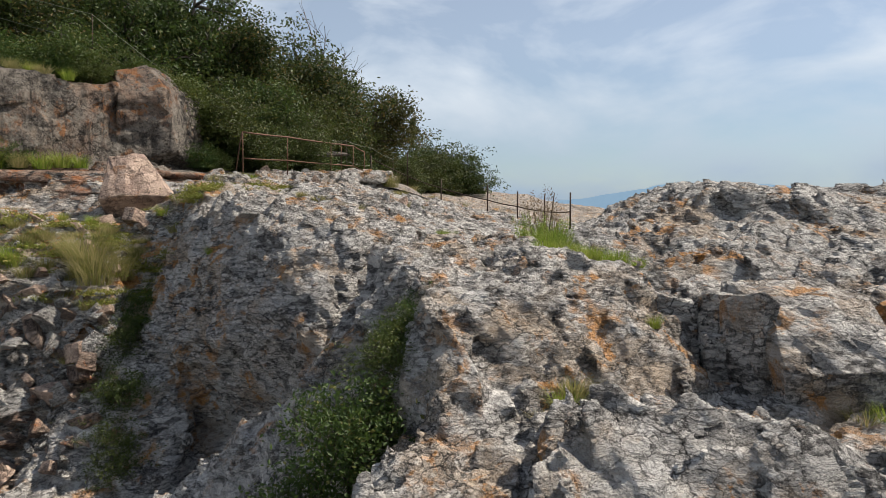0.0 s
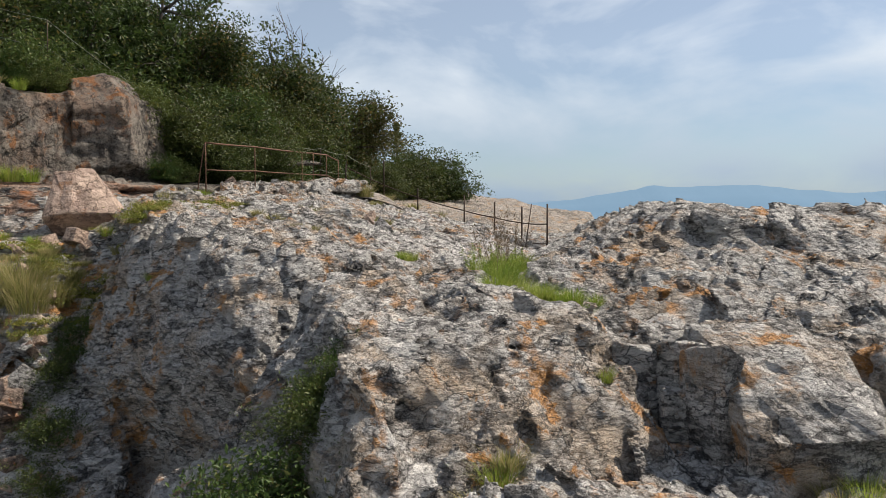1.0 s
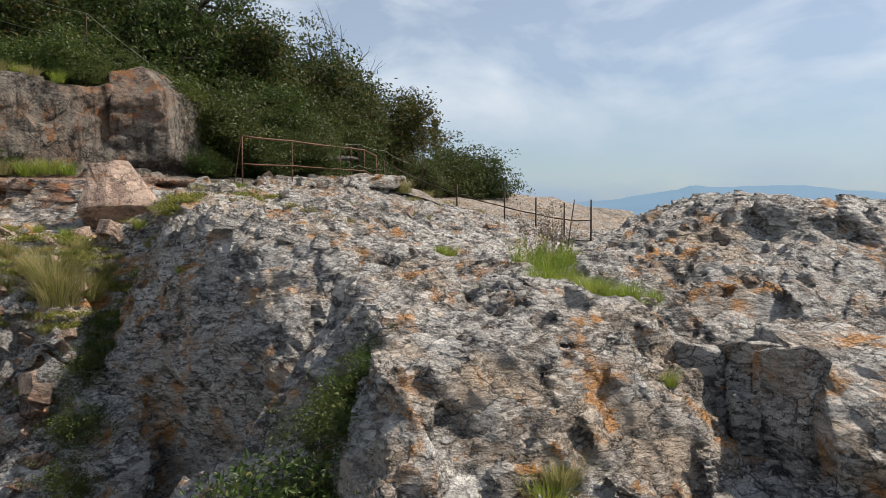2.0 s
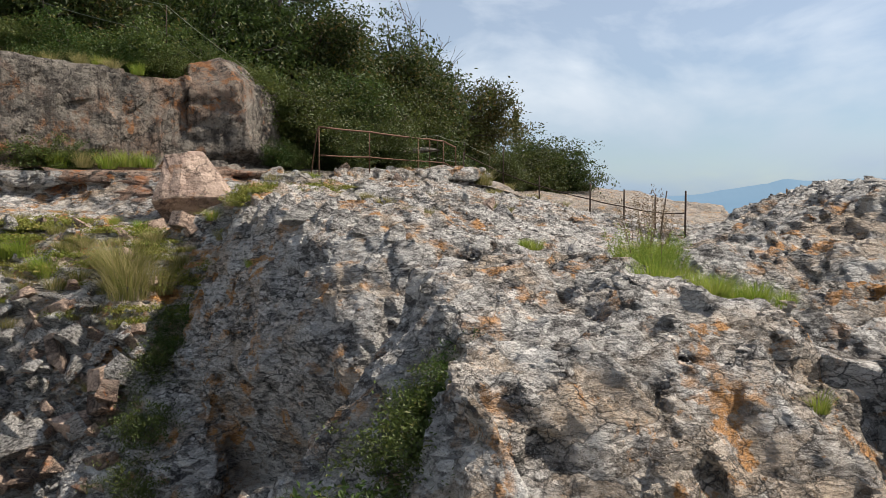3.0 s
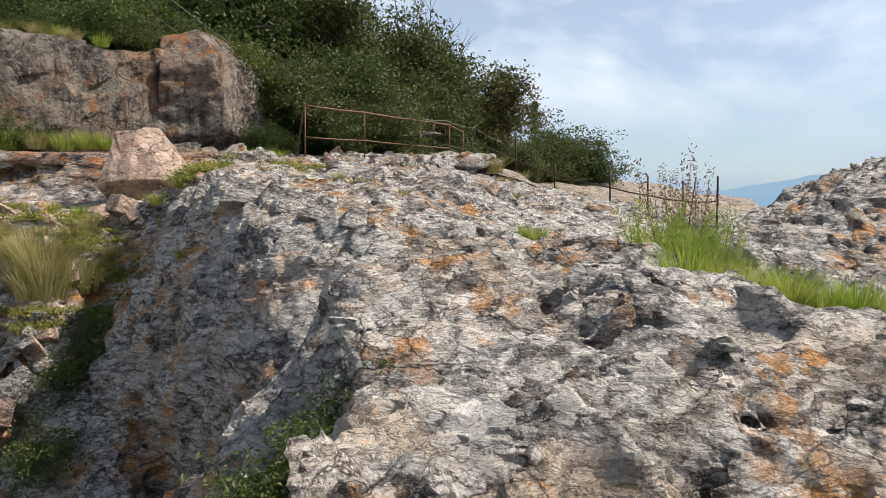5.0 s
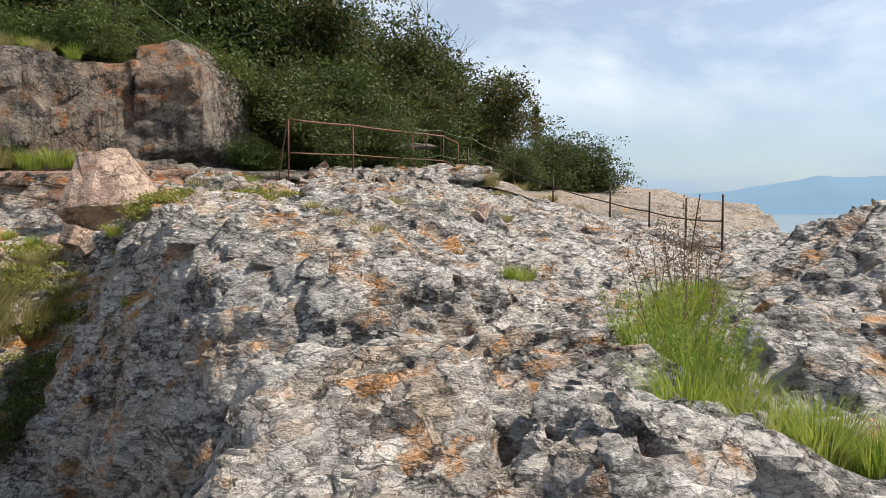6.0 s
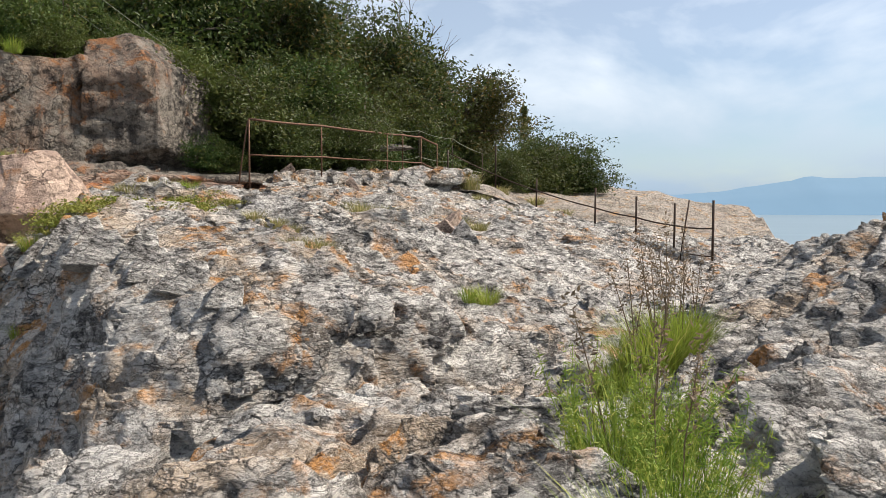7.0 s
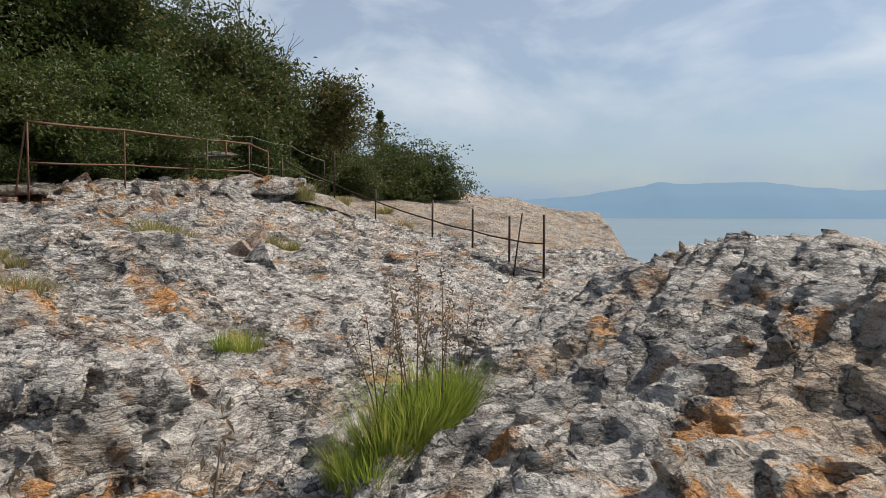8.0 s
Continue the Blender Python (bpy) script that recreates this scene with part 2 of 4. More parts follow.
leaf_dark = leaf_material("oak_leaf", (0.010, 0.022, 0.005), (0.075, 0.122, 0.028), (0.12, 0.11, 0.03))
leaf_light = leaf_material("shrub_leaf", (0.028, 0.06, 0.012), (0.075, 0.125, 0.025), (0.16, 0.15, 0.04))
grass_green = leaf_material("fresh_grass", (0.12, 0.20, 0.02), (0.31, 0.40, 0.05), (0.36, 0.34, 0.10), 0.12)
leaf_olive = leaf_material("olive_leaf", (0.013, 0.024, 0.006), (0.080, 0.103, 0.026), (0.16, 0.11, 0.036), 0.12)
grass_feather = leaf_material("feather_grass", (0.10, 0.19, 0.025), (0.26, 0.36, 0.05), (0.42, 0.42, 0.09), 0.15)
grass_dry = leaf_material("dry_grass", (0.16, 0.17, 0.045), (0.30, 0.28, 0.09), (0.42, 0.35, 0.18), 0.3)
leaf_herb = leaf_material("herb_leaf", (0.10, 0.14, 0.02), (0.26, 0.28, 0.05), (0.34, 0.27, 0.08), 0.15)
stalk_dry = leaf_material("dead_stalk", (0.10, 0.075, 0.05), (0.22, 0.16, 0.10), (0.30, 0.22, 0.15), 0.2)


def plain(name, a, b, scale, rough=0.8, metal=0.0, bump=0.3, dist=0.01, stretch=None):
    n = Nodes(name)
    g = n.noise(scale, 5, 0.65, stretch)
    return n.done(n.ramp(g, (0.34, a), (0.64, b)), rough, n.bump(g, bump, dist), metal)


bark = plain("bark", (0.035, 0.028, 0.02), (0.12, 0.10, 0.08), 18, 0.9, bump=0.8, stretch=(1, 1, 0.3))
dead_wood = plain("dead_wood", (0.07, 0.06, 0.05), (0.20, 0.17, 0.145), 22, 0.9, bump=0.6, stretch=(1, 1, 0.3))
rust = plain("rusted_steel", (0.065, 0.036, 0.025), (0.17, 0.088, 0.052), 40, 0.75, 0.25, 0.5, 0.004)
steel_dark = plain("dark_rusted_steel", (0.022, 0.016, 0.013), (0.075, 0.045, 0.032), 45, 0.7, 0.3, 0.4, 0.004)
cable = plain("grey_cable", (0.10, 0.11, 0.08), (0.22, 0.23, 0.17), 30, 0.6, 0.4, 0.3, 0.003)
concrete = plain("weathered_concrete", (0.20, 0.19, 0.17), (0.40, 0.38, 0.34), 7, 0.9, 0, 0.5, 0.02, (3, 3, 0.5))


def water_material():
    n = Nodes("sea")
    g = n.noise(0.35, 4, 0.6, (1, 0.35, 1))
    big = n.noise(0.004, 3, 0.5, (1, 4, 1))
    col = n.ramp(big, (0.35, (0.115, 0.165, 0.195)), (0.65, (0.15, 0.205, 0.235)))
    return n.done(col, 0.28, n.bump(g, 0.35, 0.4))


sea_water = water_material()

# ---- solid noise and rock shaping ----
LAT = np.random.RandomState(7).rand(32, 32, 32).astype(np.float32)
JIT = np.random.RandomState(8).rand(32, 32, 32, 4).astype(np.float32)
TILT3 = (np.random.RandomState(9).rand(32, 32, 32, 3).astype(np.float32) - 0.5) * 2


def value_noise(p):
    """Smooth noise in -1..1 at points p (n, 3)."""
    i = np.floor(p).astype(np.int32)
    u = (p - i).astype(np.float32)
    u = u * u * (3 - 2 * u)
    i &= 31
    j = (i + 1) & 31
    x0, y0, z0, x1, y1, z1 = i[:, 0], i[:, 1], i[:, 2], j[:, 0], j[:, 1], j[:, 2]
    a = LAT[x0, y0, z0] * (1 - u[:, 0]) + LAT[x1, y0, z0] * u[:, 0]
    b = LAT[x0, y1, z0] * (1 - u[:, 0]) + LAT[x1, y1, z0] * u[:, 0]
    c = LAT[x0, y0, z1] * (1 - u[:, 0]) + LAT[x1, y0, z1] * u[:, 0]
    d = LAT[x0, y1, z1] * (1 - u[:, 0]) + LAT[x1, y1, z1] * u[:, 0]
    e, f = a * (1 - u[:, 1]) + b * u[:, 1], c * (1 - u[:, 1]) + d * u[:, 1]
    return (e * (1 - u[:, 2]) + f * u[:, 2]) * 2 - 1


def fbm(p, octaves, gain=0.5):
    total, amp = 0, 1.0
    for n in range(octaves):
        total = total + amp * value_noise(p + 17.3 * n)
        p, amp = p * 2.03, amp * gain
    return total


def cells(p, sharp=15.0):
    """Broken blocks: for points p the height of the block's tilted face, running into its neighbours over a narrow riser, and the distance to the joint beside it."""
    i = np.floor(p).astype(np.int32)
    f1 = np.full(len(p), 9.0, np.float32)
    f2 = f1.copy()
    step, share = np.zeros(len(p), np.float32), np.zeros(len(p), np.float32)
    for dx in (-1, 0, 1):
        for dy in (-1, 0, 1):
            for dz in (-1, 0, 1):
                c = i + np.array([dx, dy, dz], np.int32)
                k = c & 31
                jit = JIT[k[:, 0], k[:, 1], k[:, 2]]
                off = (p - c).astype(np.float32) - jit[:, :3]
                d = np.sqrt((off * off).sum(1))
                own = (jit[:, 3] - 0.5) * 1.1 + (off * TILT3[k[:, 0], k[:, 1], k[:, 2]]).sum(1) * 1.7
                w = np.exp(-sharp * d)
                step += w * own
                share += w
                f2 = np.where(d < f1, f1, np.minimum(f2, d))
                f1 = np.minimum(f1, d)
    return step / (share + 1e-12), f2 - f1


def smin(a, b, k):
    h = np.clip(0.5 + 0.5 * (b - a) / k, 0, 1)
    return b * (1 - h) + a * h - k * h * (1 - h)


def chunk(faces, round_=0.12):
    """A block of rock bounded by planes, each a point on it and its outward normal."""
    made = [(np.array(f[:3]), np.array(f[3:]) / np.linalg.norm(f[3:])) for f in faces]

    def dist(x, y, z):
        d = None
        for p, n in made:
            e = (x - p[0]) * n[0] + (y - p[1]) * n[1] + (z - p[2]) * n[2]
            d = e if d is None else -smin(-d, -e, round_)
        return d
    return dist


def dome(cx, cy, cz, rx, ry, rz):
    def dist(x, y, z):
        q = np.sqrt(((x - cx) / rx) ** 2 + ((y - cy) / ry) ** 2 + ((z - cz) / rz) ** 2)
        return (q - 1) * min(rx, ry, rz)
    return dist


def frame_of(dip, strike):
    """Axes of the rock's layering."""
    return np.array((Euler((radians(dip), 0, radians(strike))).to_matrix()), np.float32)


LAYERS = frame_of(52, 24)


def rock_relief(p, scale=1.0, blocky=1.0, fine=True):
    """Depth by which broken, layered rock stands off its smooth form."""
    q = (p @ LAYERS).astype(np.float32)
    warp = np.stack([value_noise(p * 1.1 + 5), value_noise(p * 1.1 + 31), value_noise(p * 1.1 + 57)], 1) * 0.22
    d = 0.06 * fbm(p * 0.8 / scale, 3)
    s, e = cells((q + warp) * np.array([1.3, 0.95, 3.2], np.float32) / scale, 40.0)
    gape = np.clip(0.45 + 1.4 * value_noise(p * 0.9 + 44), 0, 1)
    d += blocky * (0.068 * s - 0.032 * gape * np.exp(-(e / 0.075) ** 2)) * scale
    s, e = cells((q + warp * 0.6) * np.array([4.2, 2.6, 10.0], np.float32) / scale + 9, 28.0)
    d += blocky * 0.047 * s * scale
    # thin leaves of rock along the layering
    leaf = value_noise((q + warp * 0.5) * np.array([3.2, 2.2, 13.0], np.float32) + 21)
    d += 0.022 * (1 - 2 * np.abs(leaf))
    if fine:
        s, e = cells((q + warp * 0.3) * np.array([7.5, 5.0, 14.0], np.float32) + 3, 18.0)
        d += 0.029 * s
    return -d


def skin(field, lo, hi, h, relief, band=0.30):
    """Vertices and quads of the surface field = 0 inside a box, by dual cells of size h."""
    ax = [np.arange(lo[n], hi[n] + h, h, dtype=np.float32) for n in range(3)]
    nx, ny, nz = (len(a) for a in ax)
    f = np.empty((nx, ny, nz), np.float32)
    for a in range(0, nx, 24):
        x, y, z = np.meshgrid(ax[0][a:a + 24], ax[1], ax[2], indexing="ij")
        f[a:a + 24] = field(x, y, z, at_hand((ax[0][a], lo[1], lo[2]), (x.max(), hi[1], hi[2])))
    near = np.abs(f) < band
    i = np.argwhere(near)
    step = 300000
    for a in range(0, len(i), step):
        k = i[a:a + step]
        p = np.stack([ax[0][k[:, 0]], ax[1][k[:, 1]], ax[2][k[:, 2]]], 1)
        f[k[:, 0], k[:, 1], k[:, 2]] += relief(p)
    s = f < 0
    cell = np.zeros((nx - 1, ny - 1, nz - 1), np.int8)
    for a in (0, 1):
        for b in (0, 1):
            for c in (0, 1):
                cell += s[a:nx - 1 + a, b:ny - 1 + b, c:nz - 1 + c]
    act = (cell > 0) & (cell < 8)
    ids = np.full(act.shape, -1, np.int32)
    k = np.argwhere(act)
    ids[act] = np.arange(len(k))
    tot, cnt = np.zeros((len(k), 3), np.float32), np.zeros(len(k), np.float32)
    corner = [(a, b, c) for a in (0, 1) for b in (0, 1) for c in (0, 1)]
    for m in corner:
        for n in range(3):
            if m[n]:
                continue
            o = tuple(m[q] + (q == n) for q in range(3))
            va, vb = f[k[:, 0] + m[0], k[:, 1] + m[1], k[:, 2] + m[2]], f[k[:, 0] + o[0], k[:, 1] + o[1], k[:, 2] + o[2]]
            cross = (va < 0) != (vb < 0)
            t = np.where(cross, va / np.where(cross, va - vb, 1), 0)
            pt = np.array(m, np.float32) + t[:, None] * np.eye(3, dtype=np.float32)[n]
            tot += pt * cross[:, None]
            cnt += cross
    verts = (k + tot / cnt[:, None]) * h + np.array(lo, np.float32)
    quads = []
    for n in range(3):
        u, v = (n + 1) % 3, (n + 2) % 3
        a = [slice(None)] * 3
        b = [slice(None)] * 3
        a[n], b[n] = slice(0, -1), slice(1, None)
        flip = s[tuple(a)] != s[tuple(b)]
        e = np.argwhere(flip)
        e = e[(e[:, u] > 0) & (e[:, v] > 0) & (e[:, u] < f.shape[u] - 1) & (e[:, v] < f.shape[v] - 1)]
        eu, ev = np.eye(3, dtype=int)[u], np.eye(3, dtype=int)[v]
        q = np.stack([ids[tuple((e - d).T)] for d in (eu * 0, eu, eu + ev, ev)], 1)
        inside = s[tuple(e.T)]
        q[~inside] = q[~inside][:, ::-1]
        quads.append(q)
    quads = np.concatenate(quads)
    return verts, quads[(quads >= 0).all(1)]


def mesh_of(name, verts, faces, material, smooth=True):
    """A mesh from arrays of vertices and of equal-sided faces."""
    me = bpy.data.meshes.new(name)
    n = faces.shape[1]
    me.vertices.add(len(verts))
    me.vertices.foreach_set("co", np.ascontiguousarray(verts, dtype=np.float32).ravel())
    me.loops.add(faces.size)
    me.loops.foreach_set("vertex_index", np.ascontiguousarray(faces, dtype=np.int32).ravel())
    me.polygons.add(len(faces))
    me.polygons.foreach_set("loop_start", np.arange(0, faces.size, n, dtype=np.int32))
    me.polygons.foreach_set("use_smooth", np.full(len(faces), smooth))
    me.update(calc_edges=True)
    me.validate()
    for m in material if isinstance(material, (list, tuple)) else [material]:
        me.materials.append(m)
    return me


def joined(pieces):
    """Several (verts, faces) as one."""
    vs, fs, at = [], [], 0
    for v, f in pieces:
        vs.append(v)
        fs.append(f + at)
        at += len(v)
    return np.concatenate(vs), np.concatenate(fs)

# ---- the rock land ----
# each block of bedrock is bounded by planes: a point, then the outward normal
orange_hump = chunk([
    (0.80, 6.40, 1.00, 0.02, -0.12, 1), (0.60, 5.50, 0.66, 0.30, -0.78, 1), (-0.06, 5.20, 0.60, -1, -0.30, 0.25),
    (1.66, 6.40, 0.68, 1, 0.05, 0.75), (0.60, 7.40, 1.00, 0, 1, 0.4)], 0.14)
spine = chunk([
    (0.20, 7.50, 1.18, 0.02, 0.02, 1), (-0.10, 8.15, 1.20, 0.0, 0.30, 1), (-0.50, 7.67, 0.98, -0.80, -0.12, 1),
    (0.40, 6.65, 1.02, -0.05, -0.22, 1), (0.4, 6.3, 0.9, -0.1, -1, 0.5), (1.15, 7.30, 1.14, 0.35, 0.05, 1), (1.75, 7.5, 0.8, 1, 0, 0.3), (-1.0, 7.0, 0.2, -1, 0.15, 0.15)], 0.12)
middle_slab = chunk([
    (-0.40, 11.00, 1.38, 0.12, -0.15, 1), (0.20, 13.00, 1.13, 0.30, -0.03, 1), (-2.30, 9.16, 0.25, -0.50, -0.86, -0.22),
    (-2.20, 9.85, 1.24, -0.52, -0.75, 0.42), (-1.35, 9.60, 1.10, -0.08, -0.72, 0.80), (-3.90, 10.80, 1.10, -1, -0.22, 0.28),
    (-3.1, 10.6, 1.42, -0.58, -0.60, 0.60), (-0.40, 10.30, 0.90, 0.70, -0.65, 0.40), (-3.3, 13.4, 1.98, 0.10, 0.03, 1), (0.0, 17.0, 1.0, 0, 1, 0.2), (1.2, 12.6, 0.7, 1, 0.1, 0.4)], 0.12)
trough = chunk([(-0.3, 10.0, 0.62, -0.35, 0.0, 1), (-1.2, 9.0, 0.45, -0.9, -0.5, 0.5), (1.6, 10.8, 0.95, -0.2, 0.0, 1), (0, 8.2, 0.6, 0, -1, 0.3), (2.2, 10, 0.9, 1, 0, 0.3), (0.5, 13.0, 0.9, 0, 1, 0.3)], 0.15)
right_slab = chunk([
    (2.60, 7.50, 1.07, 0.0, -0.24, 1), (2.30, 6.95, 0.92, 0.0, -0.5, 0.7), (1.45, 8.30, 1.24, -0.42, 0.18, 0.85), (1.15, 8.3, 0.95, -0.6, 0.1, 0.75),
    (1.75, 6.9, 0.8, -0.8, -0.3, 0.5), (2.2, 10.6, 1.5, -0.2, 0.8, 0.6)], 0.14)
right_shoulder = chunk([
    (2.4, 6.45, 0.76, 0.0, -0.08, 1), (2.35, 6.25, 0.60, -0.2, -0.8, 0.6), (2.62, 6.4, 0.5, 1, 0.1, 0.4), (1.75, 6.50, 0.6, -1, -0.1, 0.35), (2.5, 7.6, 0.8, 0, 1, 0.4)], 0.08)
side_block = chunk([
    (4.1, 5.6, 0.66, 0.0, -0.15, 1), (4.0, 5.15, 0.4, -0.1, -0.7, 0.75), (3.78, 5.4, 0.4, -1, -0.3, 0.3), (4.0, 6.9, 0.5, 0, 1, 0.2)], 0.07)
saddle = chunk([(1.3, 6.8, 1.07, 0.05, -0.08, 1), (0.9, 6.35, 0.9, 0.0, -1, 0.6), (1.85, 6.9, 0.8, 1, 0, 0.5), (1.0, 7.5, 0.95, 0, 1, 0.6), (0.3, 7, 0.9, -1, 0, 0.6)], 0.12)
whale_dome = dome(4.1, 10.9, 0.50, 3.1, 2.4, 1.54)
whale_sides = chunk([(2.81, 10.9, 1.62, -0.50, 0, 1), (4.2, 10.9, 2.02, 0.27, 0, 1), (3.4, 10.9, 1.97, 0, 0, 1)], 0.2)


def whale_back(x, y, z):
    return -smin(-whale_dome(x, y, z), -whale_sides(x, y, z), 0.1)


whale_step = chunk([
    (3.6, 9.45, 1.80, 0.05, -0.10, 1), (3.5, 9.26, 1.7, -0.1, -1, 0.05), (3.2, 9.5, 1.6, -1, -0.25, 0.5), (4.6, 9.6, 1.7, 1, 0, 0.5), (3.6, 10.6, 1.6, 0, 1, 0.3)], 0.07)
near_hump = chunk([
    (1.25, 4.00, 0.42, 0.10, 0.12, 1), (1.2, 4.70, 0.22, 0.0, 0.8, 0.6), (0.55, 4.2, 0.2, -0.9, 0.1, 0.5), (1.9, 4.0, 0.3, 0.8, 0.1, 0.6),
    (1.2, 3.3, 0.25, 0, -0.7, 0.7)], 0.12)
floor_near = chunk([(1.5, 4.6, 0.08, 0.0, -0.06, 1), (-0.42, 3.5, -0.1, -1, 0.12, 0.35)], 0.2)
gully_floor = chunk([(-0.75, 5.2, -0.55, -0.9, -0.62, 1), (-0.05, 5.5, 0.3, 1, 0.1, 0.3), (-0.3, 6.7, 0.5, 0, 1, 0.3)], 0.1)
ravine_floor = chunk([(-2.5, 7.5, -2.0, 0.05, -0.12, 1)], 0.2)
terrace = chunk([
    (-6.40, 12.40, 1.40, 0.10, -0.05, 1), (-6.00, 10.85, 0.76, 0.10, -0.62, 1), (-5.45, 10.05, -0.10, 0.12, -1.7, 1),
    (-4.62, 10.6, 0.1, 1, 0.12, 0.35)], 0.16)
cleft = chunk([(-4.2, 11.2, 0.55, 0.0, -0.95, 1), (-4.2, 12.4, 1.35, 0.1, -0.1, 1), (-3.7, 11.0, 0.5, 1, 0, 0.2), (-4.9, 11.0, 0.5, -1, 0, 0.2)], 0.15)
red_ledge = chunk([
    (-8.0, 15.0, 2.46, 0.02, -0.10, 1), (-8.2, 14.92, 2.1, 0.45, -0.88, -0.34), (-6.75, 16.0, 2.1, 0.75, -0.6, 0.3), (-6.2, 17.0, 2.1, 1, 0.15, 0.3)], 0.08)
red_lower = chunk([(-8.0, 14.9, 1.95, 0.05, -0.2, 1), (-8.2, 15.34, 1.8, 0.45, -0.88, 0.05), (-6.55, 15.9, 1.9, 0.8, -0.4, 0.4), (-6.1, 17.0, 1.9, 1, 0.15, 0.4)], 0.08)


def stratum(low, high, out, tip):
    """One bed of the red ledge, standing out of it."""
    return chunk([(-8.0, 15.0, high, 0.02, -0.06, 1), (-8.0, 15.0, low, 0, 0.05, -1), (-8.2 + 0.45 * out, 14.95 - 0.88 * out, 2.0, 0.45, -0.88, 0.05), (tip, 15.4, 2.1, 0.8, -0.5, 0.1)], 0.04)


bed_low, bed_mid, bed_top = stratum(1.76, 1.95, 0.14, -7.0), stratum(1.99, 2.14, 0.04, -7.3), stratum(2.18, 2.42, 0.20, -6.9)
high_wall = chunk([
    (-8.6, 16.0, 4.58, 0.03, 0.04, 1), (-7.9, 16.6, 4.4, 0.55, -0.45, 0.8), (-8.75, 15.65, 3.5, 0.74, -0.67, 0.10), (-7.35, 17.25, 3.6, 0.95, 0.3, 0.1)], 0.10)
upper_rocks = chunk([(-2.30, 13.20, 1.98, 0.15, -0.07, 1), (-2.4, 13.9, 2.0, 0.1, 0.32, 1), (-2.4, 12.7, 1.7, 0.1, -0.8, 0.6), (0.10, 15.0, 1.30, 0.9, -0.3, 1), (-4.9, 14.0, 1.6, -0.7, 0.0, 1)], 0.25)
fence_rocks = chunk([(-3.6, 18.7, 2.30, 0.10, -0.05, 1), (-3.2, 17.9, 2.3, 0.1, -0.9, 0.8), (-4.75, 18.3, 2.4, -1, -0.4, 0.4), (-1.4, 20.8, 2.06, 0.30, -0.05, 1), (-3.0, 22.8, 2.82, 0, 0.30, 1)], 0.2)
shelf = chunk([(0.2, 14.6, 1.38, 0.28, -0.07, 1), (0.6, 13.6, 1.2, 0.0, -0.6, 0.8), (0.2, 14.6, 1.46, 0.13, -0.04, 1)], 0.3)
path_step = chunk([
    (2.1, 21.7, 1.42, 0.14, -0.066, 1), (1.95, 21.55, 1.0, -0.82, -0.52, 0.12), (3.0, 22.4, 1.0, 0.9, 0.4, 0.3), (1.4, 23.3, 1.0, -0.3, 1, 0.2), (2.9, 20.1, 0.9, 0.4, -0.9, 0.15)], 0.05)
shoulder = chunk([(3.3, 20.0, 0.80, 0.14, -0.066, 1), (5.3, 20.0, 0.75, 0.9, -0.19, 0.5), (0, 15.6, 1.0, 0, -1, 0.5), (-4.0, 20, 1.5, -1, 0, 0.3)], 0.3)
left_bank = chunk([(-6.0, 16.0, 2.12, 0.10, -0.25, 1), (-5.0, 17.6, 2.35, 0.1, 0.9, 0.5), (-4.6, 13.4, 1.6, 0.5, -0.2, 1), (-6.5, 13.3, 1.4, 0, -0.9, 0.5), (-6.75, 15.0, 1.7, -0.9, -0.3, 0.4)], 0.2)
big_boulder = chunk([
    (-6.85, 17.42, 3.6, 0.55, -0.83, -0.08), (-6.40, 18.20, 4.0, 1, -0.1, 0.16), (-6.95, 17.75, 4.72, 0.35, -0.75, 0.8), (-7.45, 17.15, 3.6, -0.9, -0.45, 0.0), (-6.6, 18.1, 4.6, 0.8, -0.1, 0.9),
    (-6.8, 17.9, 2.75, 0.5, -0.5, -1), (-7.4, 19.3, 4.0, -0.2, 1, 0.2), (-7.7, 18.0, 4.9, -0.3, 0.1, 1)], 0.05)
hillside = chunk([(-9.0, 19.0, 4.3, 0.42, -0.06, 1), (-5.6, 19.5, 2.75, 0.75, -0.1, 1), (-7.7, 18.2, 4.2, 0.7, -0.7, 0.5)], 0.5)


BEDROCK = [orange_hump, spine, trough, middle_slab, right_slab, right_shoulder, side_block, near_hump, saddle, floor_near, gully_floor, ravine_floor,
           whale_back, whale_step, terrace, cleft, red_lower, red_ledge, bed_low, bed_mid, bed_top, high_wall, upper_rocks, fence_rocks, shelf, path_step, left_bank, shoulder, hillside]


def land(x, y, z, parts=BEDROCK):
    d = None
    for p in parts:
        e = p(x, y, z)
        d = e if d is None else smin(d, e, 0.05)
    return d


def at_hand(lo, hi):
    """The blocks of bedrock that come to the surface in a box."""
    x, y, z = np.meshgrid(*[np.linspace(a, b, 22) for a, b in zip(lo, hi)], indexing="ij")
    each = np.stack([p(x, y, z) for p in BEDROCK])
    least = each.min(0)
    wanted = ((each < least + 0.35) & (np.abs(least) < 0.9)).any((1, 2, 3))
    return [p for p, w in zip(BEDROCK, wanted) if w] or BEDROCK


def ground_at(x, y):
    """The height of the bare ground at a place."""
    z = np.linspace(6.5, -3, 400)
    d = land(np.full(400, x), np.full(400, y), z)
    top = z[np.argmax(d < 0)] if (d < 0).any() else -3.0
    if y > 23.5:
        one = np.array([[float(x)]]), np.array([[float(y)]])
        top = far_height(*one)[0, 0] - 0.12
    if y > 16 and x < -3.5:
        one = np.array([[float(x)]]), np.array([[float(y)]])
        top = max(top, hill_height(*one)[0, 0] - 0.25)
    return float(top)


def rough(scale, fine=True):
    return lambda p: rock_relief(p, scale, fine=fine)


